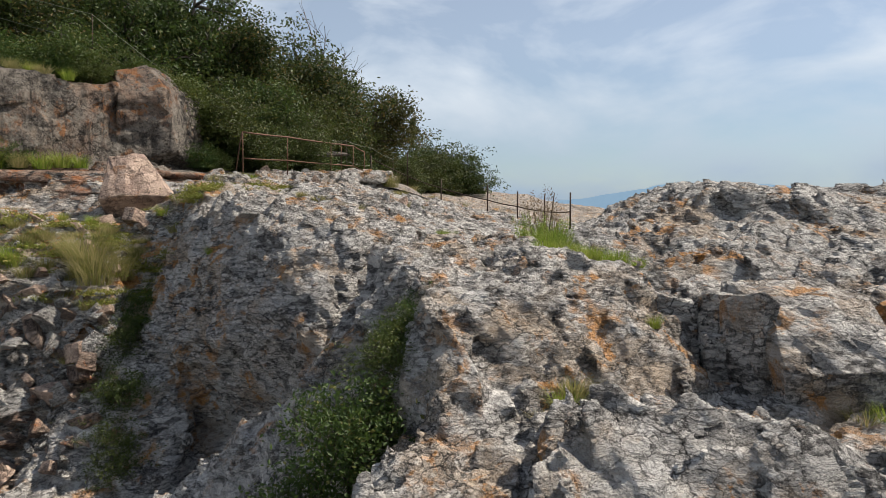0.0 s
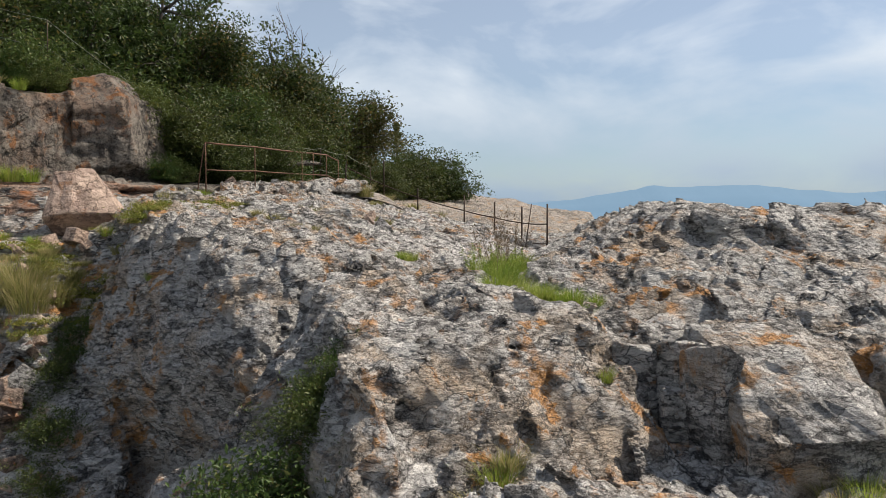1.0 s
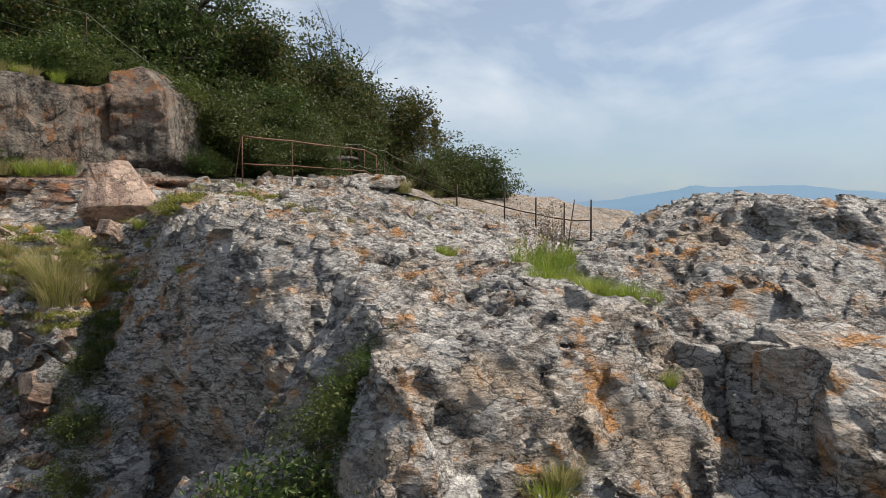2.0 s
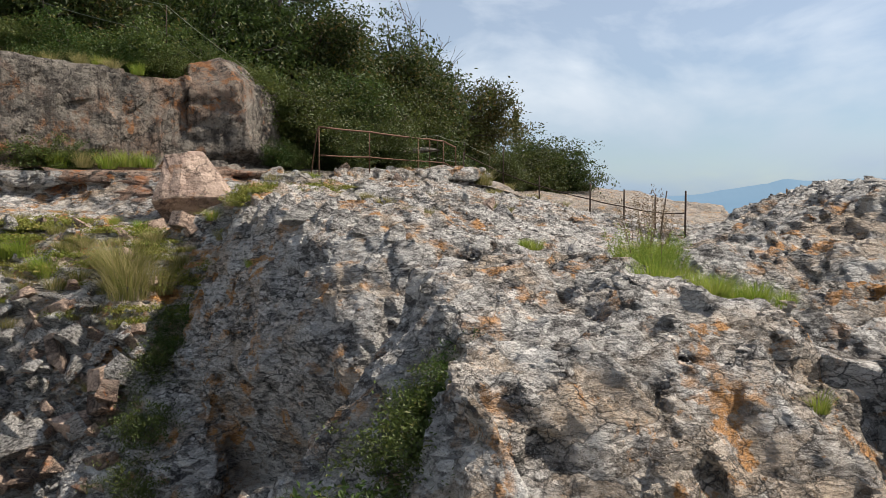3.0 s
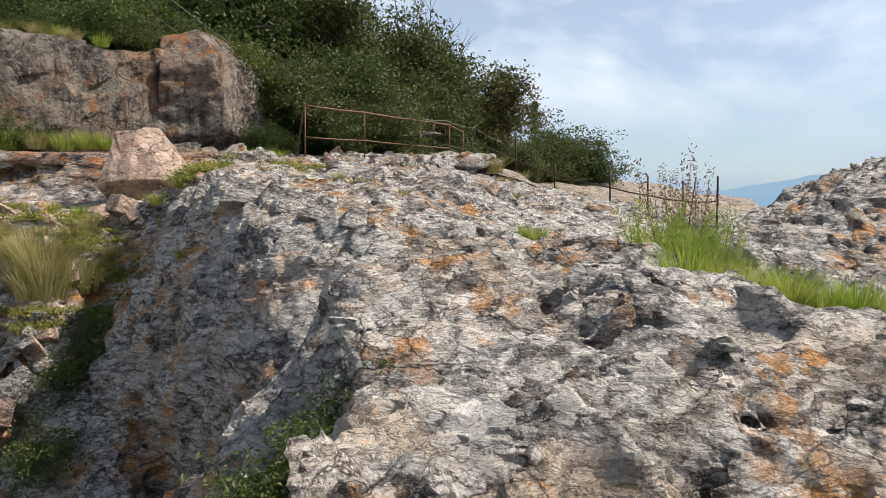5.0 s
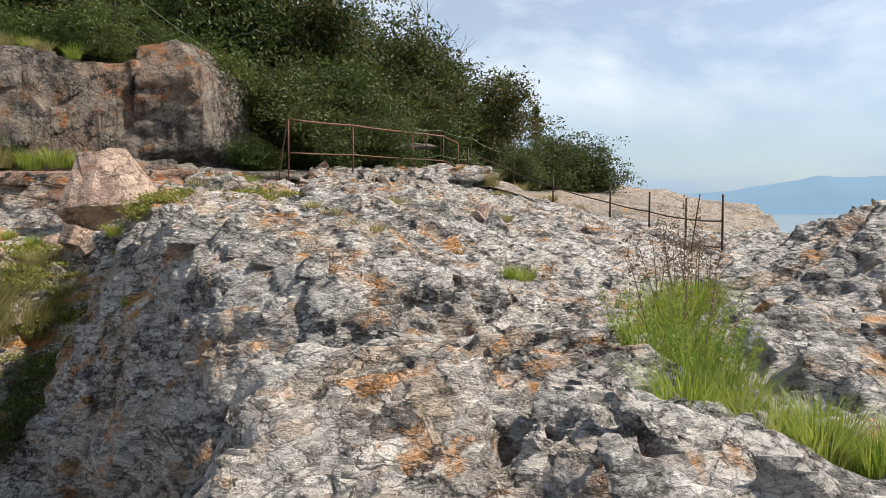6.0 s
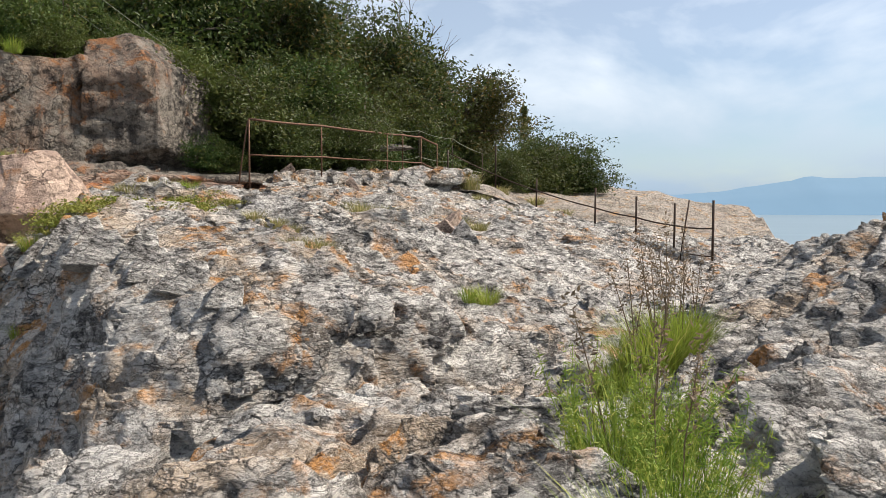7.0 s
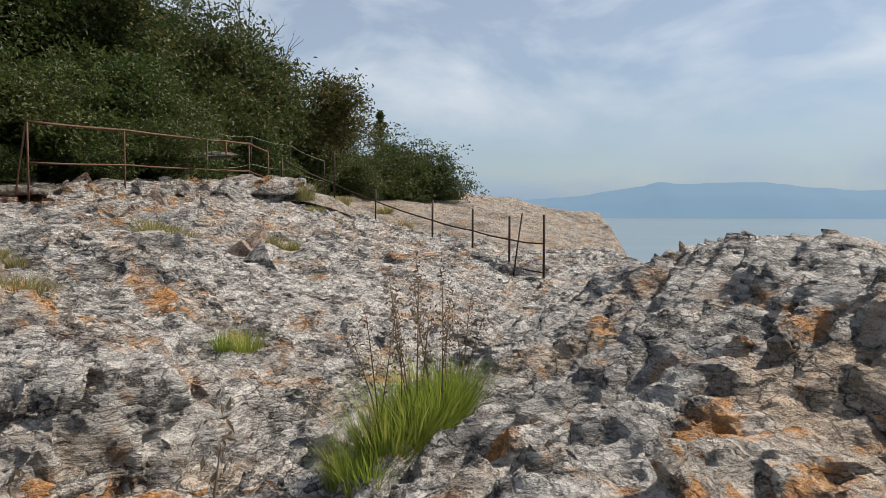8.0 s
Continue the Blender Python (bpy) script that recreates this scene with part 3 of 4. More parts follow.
def flat_faced(p):
    """Broad facets on the high wall, and beds that stand in and out below it."""
    high = np.clip((p[:, 2] - 2.45) / 0.25, 0, 1)
    bed = value_noise(p * np.array([0.5, 0.5, 8.5], np.float32) + 13) + 0.5 * value_noise(p * np.array([0.9, 0.9, 21.0], np.float32) + 29)
    return rock_relief(p, 2.4, 0.42, False) * (0.45 + 0.55 * high) - (1 - high) * 0.13 * bed


pieces = [
    skin(land, (-0.75, 2.4, -0.7), (4.6, 8.62, 1.75), 0.027, rough(1.1)),
    skin(land, (4.5, 3.3, -0.7), (7.2, 8.66, 1.75), 0.06, rough(1.1, False)),
    skin(land, (-5.2, 3.3, -2.8), (-0.68, 8.64, 1.5), 0.06, rough(1.1, False)),
    skin(land, (-4.75, 8.52, -2.6), (3.9, 13.94, 2.35), 0.036, rough(1.1)),
    skin(land, (3.8, 8.52, 0.0), (7.6, 13.9, 2.5), 0.06, rough(1.1, False)),
]
pieces += [
    skin(land, (-11.5, 8.5, -2.6), (-4.65, 15.3, 2.4), 0.05, rough(1.1, False)),
    skin(land, (-4.75, 13.8, 0.3), (5.6, 24.2, 3.6), 0.055, rough(1.1, False)),
]
ground = tagged(new("ground", mesh_of("ground", *joined(pieces), rock, False)), "pale grey fractured quartzite bedrock with orange lichen", "rock ground", kind="structure")
cliff_pieces = [skin(land, (-12.5, 14.4, 1.0), (-4.6, 20.5, 5.4), 0.05, flat_faced), skin(land, (-14.0, 11.8, 2.0), (-9.3, 14.45, 5.4), 0.07, flat_faced)]
cliff_v, cliff_q = joined(cliff_pieces)
cliff_mesh = mesh_of("ground_cliff", cliff_v, cliff_q, [rock_wall, rock_red], False)
cliff_mid = cliff_v[cliff_q].mean(1)
low_beds = cliff_mid[:, 2] < 2.5 + 0.12 * value_noise(cliff_mid * 1.5)
if len(low_beds) == len(cliff_mesh.polygons):
    cliff_mesh.polygons.foreach_set("material_index", low_beds.astype(np.int32))
tagged(new("ground_cliff", cliff_mesh),
       "brown iron-stained cliff with layered ledges", "cliff", kind="structure")


def only_boulder(x, y, z, parts):
    return big_boulder(x, y, z)


tagged(new("boulder", mesh_of("boulder", *skin(only_boulder, (-8.6, 16.6, 2.3), (-5.9, 19.8, 5.5), 0.05, lambda p: rock_relief(p, 2.1, 0.30, False)), rock_wall, False)),
       "large cracked brown boulder resting against the cliff", "boulder")


def sheet(xs, ys, height):
    """A height sheet over a grid of lines."""
    x, y = np.meshgrid(xs, ys, indexing="ij")
    z = height(x, y)
    n, m = x.shape
    k = np.arange(n * m).reshape(n, m)
    quads = np.stack([k[:-1, :-1], k[1:, :-1], k[1:, 1:], k[:-1, 1:]], -1).reshape(-1, 4)
    return np.stack([x.ravel(), y.ravel(), z.ravel()], 1), quads


def hill_height(x, y):
    z = np.minimum(4.3 - 0.42 * (x + 9) + 0.06 * (y - 19), 2.75 - 0.75 * (x + 5.6) + 0.1 * (y - 19.5))
    z = np.minimum(z, 16 + 0.05 * (y - 40))
    p = np.stack([x.ravel(), y.ravel(), 0 * x.ravel()], 1)
    return z + 0.6 * fbm(p * 0.12, 4).reshape(x.shape)


def far_height(x, y):
    z = 0.84 - 0.14 * (x - 3.3) + 0.066 * (y - 20)
    z = np.minimum(z, 0.75 - 1.9 * (x - 5.3 - 0.21 * (y - 20)))
    z = np.minimum(z, 3.75 - 0.10 * (x - 2.0) - 0.6 * (y - 62))
    z = z + 0.75 * np.exp(-((x + 2.0) / 1.9) ** 2) * np.clip((31 - y) / 7, 0, 1)
    p = np.stack([x.ravel(), y.ravel(), z.ravel() * 0.6], 1)
    s, e = cells((p @ LAYERS) * np.array([0.5, 0.4, 0.9], np.float32))
    return np.maximum(z + (0.35 * fbm(p * 0.3, 4) + 0.10 * s).reshape(x.shape), -21)


tagged(new("ground_hill", mesh_of("ground_hill", *sheet(np.linspace(-70, -3, 150), np.linspace(16, 95, 160), lambda x, y: hill_height(x, y) - 0.25 - 0.8 * np.clip((19.5 - y) / 3, 0, 1)), soil)),
       "dark green undergrowth on a steep hillside", "hillside", kind="structure")
tagged(new("ground_headland", mesh_of("ground_headland", *sheet(np.linspace(-8, 34, 260), np.linspace(23.6, 80, 300), lambda x, y: far_height(x, y) - 0.12), rock_far, False)),
       "bare brownish rock headland sloping to the sea", "headland", kind="structure")
# rough ground under and behind the start of the way, and the cliff foot below it
tagged(new("ground_start", mesh_of("ground_start", *sheet(np.linspace(-30, 30, 120), np.linspace(-30, 2.6, 80), lambda x, y: 0.05 * fbm(np.stack([x.ravel(), y.ravel(), 0 * x.ravel()], 1) * 0.5, 3).reshape(x.shape)
       - 2.2 * np.clip((-0.4 - x) / 1.2, 0, 1) - 2.0 * np.clip(x - 7, 0, 9)), rock)), "rough grey rock shelf", "rock ground", kind="structure")
# the lower ground that closes the place to the left and right of the way
tagged(new("ground_low", mesh_of("ground_low", *sheet(np.linspace(-70, 30, 140), np.linspace(2.0, 30, 60), lambda x, y: 0.25 * fbm(np.stack([x.ravel(), y.ravel(), 0 * x.ravel()], 1) * 0.4, 3).reshape(x.shape)
       - 3.1 + 0.45 * np.clip(-11 - x, 0, 60) - 1.6 * np.clip(x - 6.5, 0, 11)), rock)), "rough rock low beside the outcrop", "rock ground", kind="structure")
sea_v, sea_q = sheet(np.linspace(-9000, 9000, 30), np.linspace(-6000, 12000, 30), lambda x, y: 0 * x - 20.0)
tagged(new("water", mesh_of("water", sea_v, sea_q, sea_water)), "calm hazy blue-grey sea", "sea", kind="structure")


# sea haze painted onto the ridges: near-black base with an even blue glow
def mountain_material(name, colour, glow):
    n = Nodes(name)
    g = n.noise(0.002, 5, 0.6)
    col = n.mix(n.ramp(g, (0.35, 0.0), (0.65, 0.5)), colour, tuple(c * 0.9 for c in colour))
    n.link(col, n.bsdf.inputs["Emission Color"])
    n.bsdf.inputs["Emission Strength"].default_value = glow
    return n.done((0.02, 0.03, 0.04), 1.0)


def ridge(name, y, spans, material, label):
    """A far ridge across the water: a long solid with a rising and falling crest."""
    xs = np.linspace(-3000, 6500, 260)
    crest = np.zeros_like(xs)
    for at, width, high in spans:
        crest = np.maximum(crest, high * np.exp(-((xs - at) / width) ** 2))
    crest += 10 * fbm(np.stack([xs * 0.006, 0 * xs, 0 * xs + y], 1), 4) * np.clip(crest / 60, 0, 1)
    rows = [(y, -21 + 0 * xs), (y + 200, crest * 0.45 - 20), (y + 500, crest - 20), (y + 900, -21 + 0 * xs)]
    v = np.concatenate([np.stack([xs, 0 * xs + a, b], 1) for a, b in rows])
    k = np.arange(len(v)).reshape(4, -1)
    q = np.stack([k[:-1, :-1], k[:-1, 1:], k[1:, 1:], k[1:, :-1]], -1).reshape(-1, 4)
    return tagged(new(name, mesh_of(name, v, q, material)), label, "mountain", kind="structure")


# air between is put into the glow colour, paler for the farther ridge
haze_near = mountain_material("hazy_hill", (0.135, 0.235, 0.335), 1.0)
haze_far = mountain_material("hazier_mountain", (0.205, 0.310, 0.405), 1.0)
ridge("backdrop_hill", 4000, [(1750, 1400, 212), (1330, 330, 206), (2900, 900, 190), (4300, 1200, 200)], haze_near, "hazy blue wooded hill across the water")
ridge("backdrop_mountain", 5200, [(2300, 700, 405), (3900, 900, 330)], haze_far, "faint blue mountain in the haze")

# ---- plants ----
def leaf_quads(rng, at, size, lift=0.3, slim=0.45):
    """One folded diamond for each point of at; size in metres."""
    n = len(at)
    a = rng.normal(size=(n, 3))
    a[:, 2] += lift
    a /= np.linalg.norm(a, axis=1)[:, None]
    b = np.cross(a, rng.normal(size=(n, 3)))
    b /= np.linalg.norm(b, axis=1)[:, None]
    c = np.cross(a, b)
    s = size * rng.uniform(0.6, 1.3, (n, 1))
    v = np.stack([at - b * s * 0.5, at + c * s * slim * 0.5 + a * s * 0.08, at + b * s * 0.5, at - c * s * slim * 0.5 + a * s * 0.08], 1)
    return v.reshape(-1, 3), np.arange(4 * n).reshape(-1, 4)


def tube(points, radii, sides=6):
    """A tapered tube along points."""
    points = np.asarray(points, float)
    vs = []
    for n, (p, r) in enumerate(zip(points, radii)):
        d = points[min(n + 1, len(points) - 1)] - points[max(n - 1, 0)]
        d = d / (np.linalg.norm(d) + 1e-9)
        u = np.cross(d, (0.31, 0.95, 0.07))
        u /= np.linalg.norm(u)
        w = np.cross(d, u)
        t = np.arange(sides) * 2 * np.pi / sides
        vs.append(p + r * (np.cos(t)[:, None] * u + np.sin(t)[:, None] * w))
    m = len(points)
    k = np.arange(m * sides).reshape(m, sides)
    q = [np.stack([k[:-1], np.roll(k, -1, 1)[:-1], np.roll(k, -1, 1)[1:], k[1:]], -1).reshape(-1, 4)]
    v = np.concatenate(vs)
    # caps, as quads fanned round a middle point
    for row, flip in ((k[0], True), (k[-1], False)):
        mid = len(v)
        v = np.concatenate([v, v[row].mean(0)[None]])
        fan = np.array([[mid, row[i], row[(i + 1) % sides], row[(i + 2) % sides]] for i in range(0, sides, 2)])
        q.append(fan[:, ::-1] if flip else fan)
    return v, np.concatenate(q)


def part(name, geo, material, parent, label="", smooth=True):
    ob = new(name, mesh_of(name, *geo, material, smooth))
    ob.parent = parent
    return tagged(ob, label)


def branch(rng, start, way, length, bend, steps=5):
    """Points of a wandering limb."""
    pts, p, w = [np.array(start, float)], np.array(start, float), np.array(way, float)
    for _ in range(steps):
        w = w + rng.normal(size=3) * bend
        w /= np.linalg.norm(w)
        p = p + w * length / steps
        pts.append(p)
    return np.array(pts)


def limbs_of(rng, high, spread, count, base, start=0.15):
    """A trunk with limbs; returns tubes and the limb points."""
    trunk = branch(rng, (0, 0, -0.3), (rng.normal() * 0.1, rng.normal() * 0.1, 1), high * 0.8, 0.12, 7)
    tubes, ends = [tube(trunk, np.linspace(base, base * 0.25, 8))], list(trunk[3:])
    for n in range(count):
        k = rng.uniform(start, 0.95)
        i = int(k * 7)
        way = np.array([math.cos(n * 2.4), math.sin(n * 2.4), rng.uniform(0.25, 1.0)])
        limb = branch(rng, trunk[i], way / np.linalg.norm(way), spread * rng.uniform(0.7, 1.25), 0.22)
        tubes.append(tube(limb, np.linspace(base * 0.45, base * 0.08, 6), 5))
        ends += list(limb[2:])
        for _ in range(2):
            twig = branch(rng, limb[rng.randint(2, 5)], way + rng.normal(size=3) * 0.7, spread * 0.45, 0.3, 4)
            tubes.append(tube(twig, np.linspace(base * 0.16, base * 0.04, 5), 4))
            ends += list(twig[1:])
    return tubes, np.array(ends)


def make_tree(name, seed, high, spread, leaves, leaf, material, label, limbs=12, base=0.09, clump=0.38, low=0.0):
    rng = np.random.RandomState(seed)
    tree = tagged(new(name), label, "tree" if name.endswith("tree") else "shrub", "hillside trees and shrubs")
    tubes, ends = limbs_of(rng, high, spread, limbs, base)
    part("trunk", joined(tubes), bark, tree)
    # leaves sit in small sprays round the twigs
    sprays = ends[rng.randint(0, len(ends), leaves // 28)]
    sprays = sprays + rng.normal(size=sprays.shape) * clump * np.array([1, 1, 0.75])
    at = np.repeat(sprays, 28, 0)
    at = at + rng.normal(size=at.shape) * np.array([0.15, 0.15, 0.075]) * (leaf / 0.1)
    at[:, 2] = np.maximum(at[:, 2], low)
    part("crown", leaf_quads(rng, at, leaf, 1.1), material, tree, smooth=False)
    return tree


rng_h = np.random.RandomState(21)
kinds = [
    make_tree("broadleaf_tree", 1, 4.9, 1.6, 13500, 0.13, leaf_dark, "dense dark green broadleaf tree on the hillside", 20, 0.11, 0.34),
    make_tree("broadleaf_tree", 2, 4.3, 1.5, 12000, 0.13, leaf_olive, "olive green broadleaf tree on the hillside", 18, 0.10, 0.32),
    make_tree("leafy_shrub", 3, 2.0, 1.05, 8000, 0.10, leaf_light, "bright green leafy shrub on the slope", 14, 0.05, 0.26),
    make_tree("leafy_shrub", 4, 1.4, 0.95, 7000, 0.09, leaf_light, "bright green leafy shrub on the slope", 13, 0.045, 0.24),
    make_tree("leafy_shrub", 5, 2.5, 1.2, 9000, 0.11, leaf_dark, "dark green thicket shrub on the slope", 15, 0.06, 0.28),
    make_tree("gully_shrub", 6, 1.0, 0.62, 5200, 0.055, leaf_light, "green small-leaved shrub in the rock gully", 16, 0.022, 0.15),
    make_tree("gully_shrub", 7, 0.7, 0.55, 5000, 0.05, leaf_light, "green shrub with small oval leaves in the gully", 14, 0.018, 0.14),
]


used = set()


def plant(kind, x, y, size=1.0, sink=0.1, z=None):
    """Sets a plant of a kind on the ground; the first one is the pattern itself, the others are copies."""
    m = pose(x, y, (ground_at(x, y) if z is None else z) - sink, rng_h.uniform(-7, 7), rng_h.uniform(-7, 7), rng_h.uniform(0, 360)) @ Matrix.Diagonal((size, size, size * rng_h.uniform(0.9, 1.12), 1))
    ob = kinds[kind] if kind not in used else copy_thing(kinds[kind], m)
    ob.matrix_basis = m
    used.add(kind)
    return ob


def edge_x(y):
    """The thicket's edge along the path, by the distance up the slope."""
    return float(np.interp(y, (15.5, 18.5, 20.5, 25, 31, 34, 40, 46), (-9.6, -8.0, -5.6, -4.9, -5.0, -4.9, -3.2, 0.4)))


# the thicket: tall trees up the slope, shrubs along its edge
for y in np.arange(18.0, 48, 1.9):
    e = edge_x(y)
    for n in range(7 if y < 30 else 5):
        x = e - 0.6 - n * (1.5 + 0.05 * y) - rng_h.uniform(0, 0.9)
        yy = y + rng_h.uniform(-0.8, 0.8)
        low = (n == 0 and (y < 28 or y > 36)) or y < 19.0
        k = (4 if rng_h.rand() < 0.6 else 2) if low else (0 if rng_h.rand() < 0.55 else 1)
        plant(k, x, yy, rng_h.uniform(0.85, 1.2) * (1.15 if not low and y > 26 else 1.0))
for y in np.arange(20, 46, 1.3):
    plant(3 if rng_h.rand() < 0.6 else 2, edge_x(y) + rng_h.uniform(-0.2, 0.5), y, rng_h.uniform(0.45, 0.75))
for x, y, k, size in ((-4.6, 34.5, 1, 1.25), (-5.2, 32.5, 0, 1.25), (-5.8, 30.8, 0, 1.25), (-4.4, 31.0, 4, 0.9), (-4.0, 33.5, 4, 1.0), (-3.6, 35.0, 4, 0.95), (-3.2, 36.5, 4, 0.9), (-2.7, 38.0, 4, 0.85), (-2.3, 39.5, 4, 0.9), (-1.9, 41.0, 4, 0.9), (-3.9, 29.0, 2, 0.8),
                      (-4.95, 20.9, 4, 0.62), (-4.45, 21.4, 4, 0.55), (-4.2, 22.2, 4, 0.6), (-5.3, 20.6, 4, 0.6), (-3.9, 23.4, 3, 0.7), (-3.6, 24.4, 3, 0.6), (-5.6, 19.9, 4, 0.5), (-6.3, 20.4, 4, 0.9), (-5.9, 21.4, 4, 0.9), (-5.6, 22.5, 4, 0.95), (-5.2, 23.5, 4, 0.9), (-5.0, 24.6, 4, 0.9), (-4.7, 25.9, 4, 0.9), (-4.5, 27.4, 4, 0.9), (-5.3, 21.9, 2, 0.7), (-4.8, 23.0, 2, 0.6), (-6.9, 19.9, 2, 0.9), (-6.0, 23.4, 4, 1.1), (-5.7, 25.3, 4, 1.1), (-5.5, 27.0, 4, 1.1), (-4.2, 28.8, 4, 0.8)):
    plant(k, x, y, size)
# the dense round bush at the end of the thicket
for x, y, size in ((-1.2, 42.0, 1.2), (0.2, 43.5, 1.3), (1.0, 44.5, 1.05), (-0.5, 44.0, 1.4), (1.9, 45.0, 0.6)):
    plant(4, x, y, size, 0.3)
# growth on the ledges of the cliff, beside the boulder and on its top
for x, y, z, k, size in ((-9.7, 14.9, 2.45, 3, 0.62), (-9.2, 15.2, 2.5, 3, 0.55), (-10.4, 14.6, 2.4, 2, 0.5), (-8.8, 15.4, 2.5, 3, 0.4), (-11.2, 14.4, 2.4, 3, 0.6),
                         (-6.1, 18.7, 2.75, 3, 0.5), (-5.8, 19.1, 2.7, 3, 0.42), (-9.4, 16.5, 4.6, 3, 0.5), (-8.7, 16.9, 4.65, 3, 0.45), (-8.1, 17.4, 4.7, 3, 0.5),
                         (-10.3, 16.2, 4.6, 3, 0.55), (-7.6, 18.6, 4.8, 3, 0.55), (-7.0, 19.3, 4.3, 2, 0.6), (-9.9, 17.2, 4.7, 2, 0.7), (-11.0, 16.2, 4.6, 2, 0.7), (-6.4, 19.8, 3.6, 2, 0.6)):
    plant(k, x, y, size, 0.05, z)
# shrubs in the gully and the ravine
for x, y, z, k, size in ((-0.62, 4.95, -0.30, 5, 0.72), (-0.50, 5.35, -0.05, 6, 0.6), (-0.85, 4.70, -0.50, 6, 0.7), (-1.0, 4.3, -0.95, 6, 0.8),
                         (0.08, 6.62, 0.92, 6, 0.2), (0.0, 6.45, 0.88, 6, 0.26), (-0.10, 6.28, 0.80, 6, 0.32), (-0.18, 6.08, 0.70, 6, 0.38), (-0.26, 5.92, 0.58, 6, 0.42), (-0.33, 5.76, 0.44, 6, 0.5), (-0.38, 5.6, 0.28, 5, 0.5),
                         (-4.2, 9.6, -1.05, 5, 0.6), (-4.1, 9.3, -1.5, 5, 0.6), (-4.35, 10.2, -0.4, 5, 0.55), (-3.9, 9.0, -1.8, 5, 0.6), (-4.25, 10.8, 0.1, 5, 0.5), (-4.2, 11.3, 0.5, 6, 0.5), 
                         (-0.12, 6.45, 0.82, 6, 0.2), (-4.35, 10.6, -0.2, 5, 0.5), (-4.3, 11.1, 0.3, 6, 0.5), (-4.15, 11.7, 0.8, 6, 0.4), (-4.5, 10.1, -0.9, 5, 0.6), (-4.6, 9.8, -1.5, 5, 0.6)):
    plant(k, x, y, size, 0.05, z)


# ---- grasses ----
def blades(rng, count, radius, high, width, lean=0.5):
    """A tuft of curved tapering blades."""
    out_v, out_q = [], []
    a = rng.uniform(0, 2 * np.pi, count)
    r = radius * np.sqrt(rng.uniform(0, 1, count))
    root = np.stack([r * np.cos(a), r * np.sin(a), np.full(count, -0.03)], 1)
    way = np.stack([np.cos(a), np.sin(a), 0 * a], 1) * (lean * rng.uniform(0.1, 1.2, (count, 1)) * (0.4 + r[:, None] / radius)) + rng.normal(size=(count, 3)) * 0.12
    way[:, 2] = 0
    tall = high * rng.uniform(0.45, 1.1, count)[:, None]
    side = np.cross(way + 1e-4, (0, 0, 1.0))
    side /= np.linalg.norm(side, axis=1)[:, None] + 1e-9
    rows = []
    for k in (0.0, 0.35, 0.7, 1.0):
        mid = root + np.array([0, 0, 1]) * tall * (k - 0.18 * k * k * lean) + way * tall * k ** 1.8
        w = width * (1 - k) ** 0.7 * 0.5 + 0.0006
        rows.append(np.stack([mid - side * w, mid + side * w], 1))
    v = np.stack(rows, 1).reshape(count, 8, 3)
    base = np.arange(count)[:, None, None] * 8
    q = np.array([[0, 1, 3, 2], [2, 3, 5, 4], [4, 5, 7, 6]])[None] + base
    return v.reshape(-1, 3), q.reshape(-1, 4)


def make_tuft(seed, count, radius, high, width, material, label, lean=0.5, stalks=0, stalk_high=0.9):
    rng = np.random.RandomState(seed)
    tuft = tagged(new("grass_tuft"), label, "grass", "grass tufts on the rock")
    part("grass", blades(rng, count, radius, high, width, lean), material, tuft, smooth=False)["kind"] = "stuff"
    for _ in range(stalks):
        a, r = rng.uniform(0, 6.28), radius * rng.uniform(0, 0.8)
        line = branch(rng, (r * math.cos(a), r * math.sin(a), 0), (rng.normal() * 0.12, rng.normal() * 0.12, 1), stalk_high * rng.uniform(0.6, 1.05), 0.05, 6)
        stem = part("stalk", tube(line, np.linspace(0.005, 0.0022, 7), 4), stalk_dry, tuft, "dry brown seed stalk")
        seeds = np.concatenate([line[-1 - n][None] + rng.normal(size=(26, 3)) * (0.018, 0.018, 0.06) for n in range(3)])
        part("seed_head", leaf_quads(rng, seeds, 0.03, 0.2, 0.35), stalk_dry, stem, smooth=False)["kind"] = "stuff"
    return tuft


tufts = [
    make_tuft(31, 520, 0.17, 0.42, 0.007, grass_green, "fresh green grass tuft with dry seed stalks", 0.5, 4, 0.95),
    make_tuft(32, 320, 0.15, 0.30, 0.006, grass_green, "yellow-green grass tuft in a rock crack", 0.6),
    make_tuft(33, 260, 0.12, 0.18, 0.007, grass_dry, "low dry yellowish grass cushion on bare rock", 0.7),
    make_tuft(34, 420, 0.30, 0.62, 0.009, grass_dry, "tall arching grass clump on the rocky terrace", 0.8),
    make_tuft(35, 200, 0.20, 0.40, 0.005, grass_feather, "feathery yellow-green herb clump in a crack", 0.45, 2, 0.7),
]
# fine leaflets along the stems of the feathery herb
rng_f = np.random.RandomState(77)
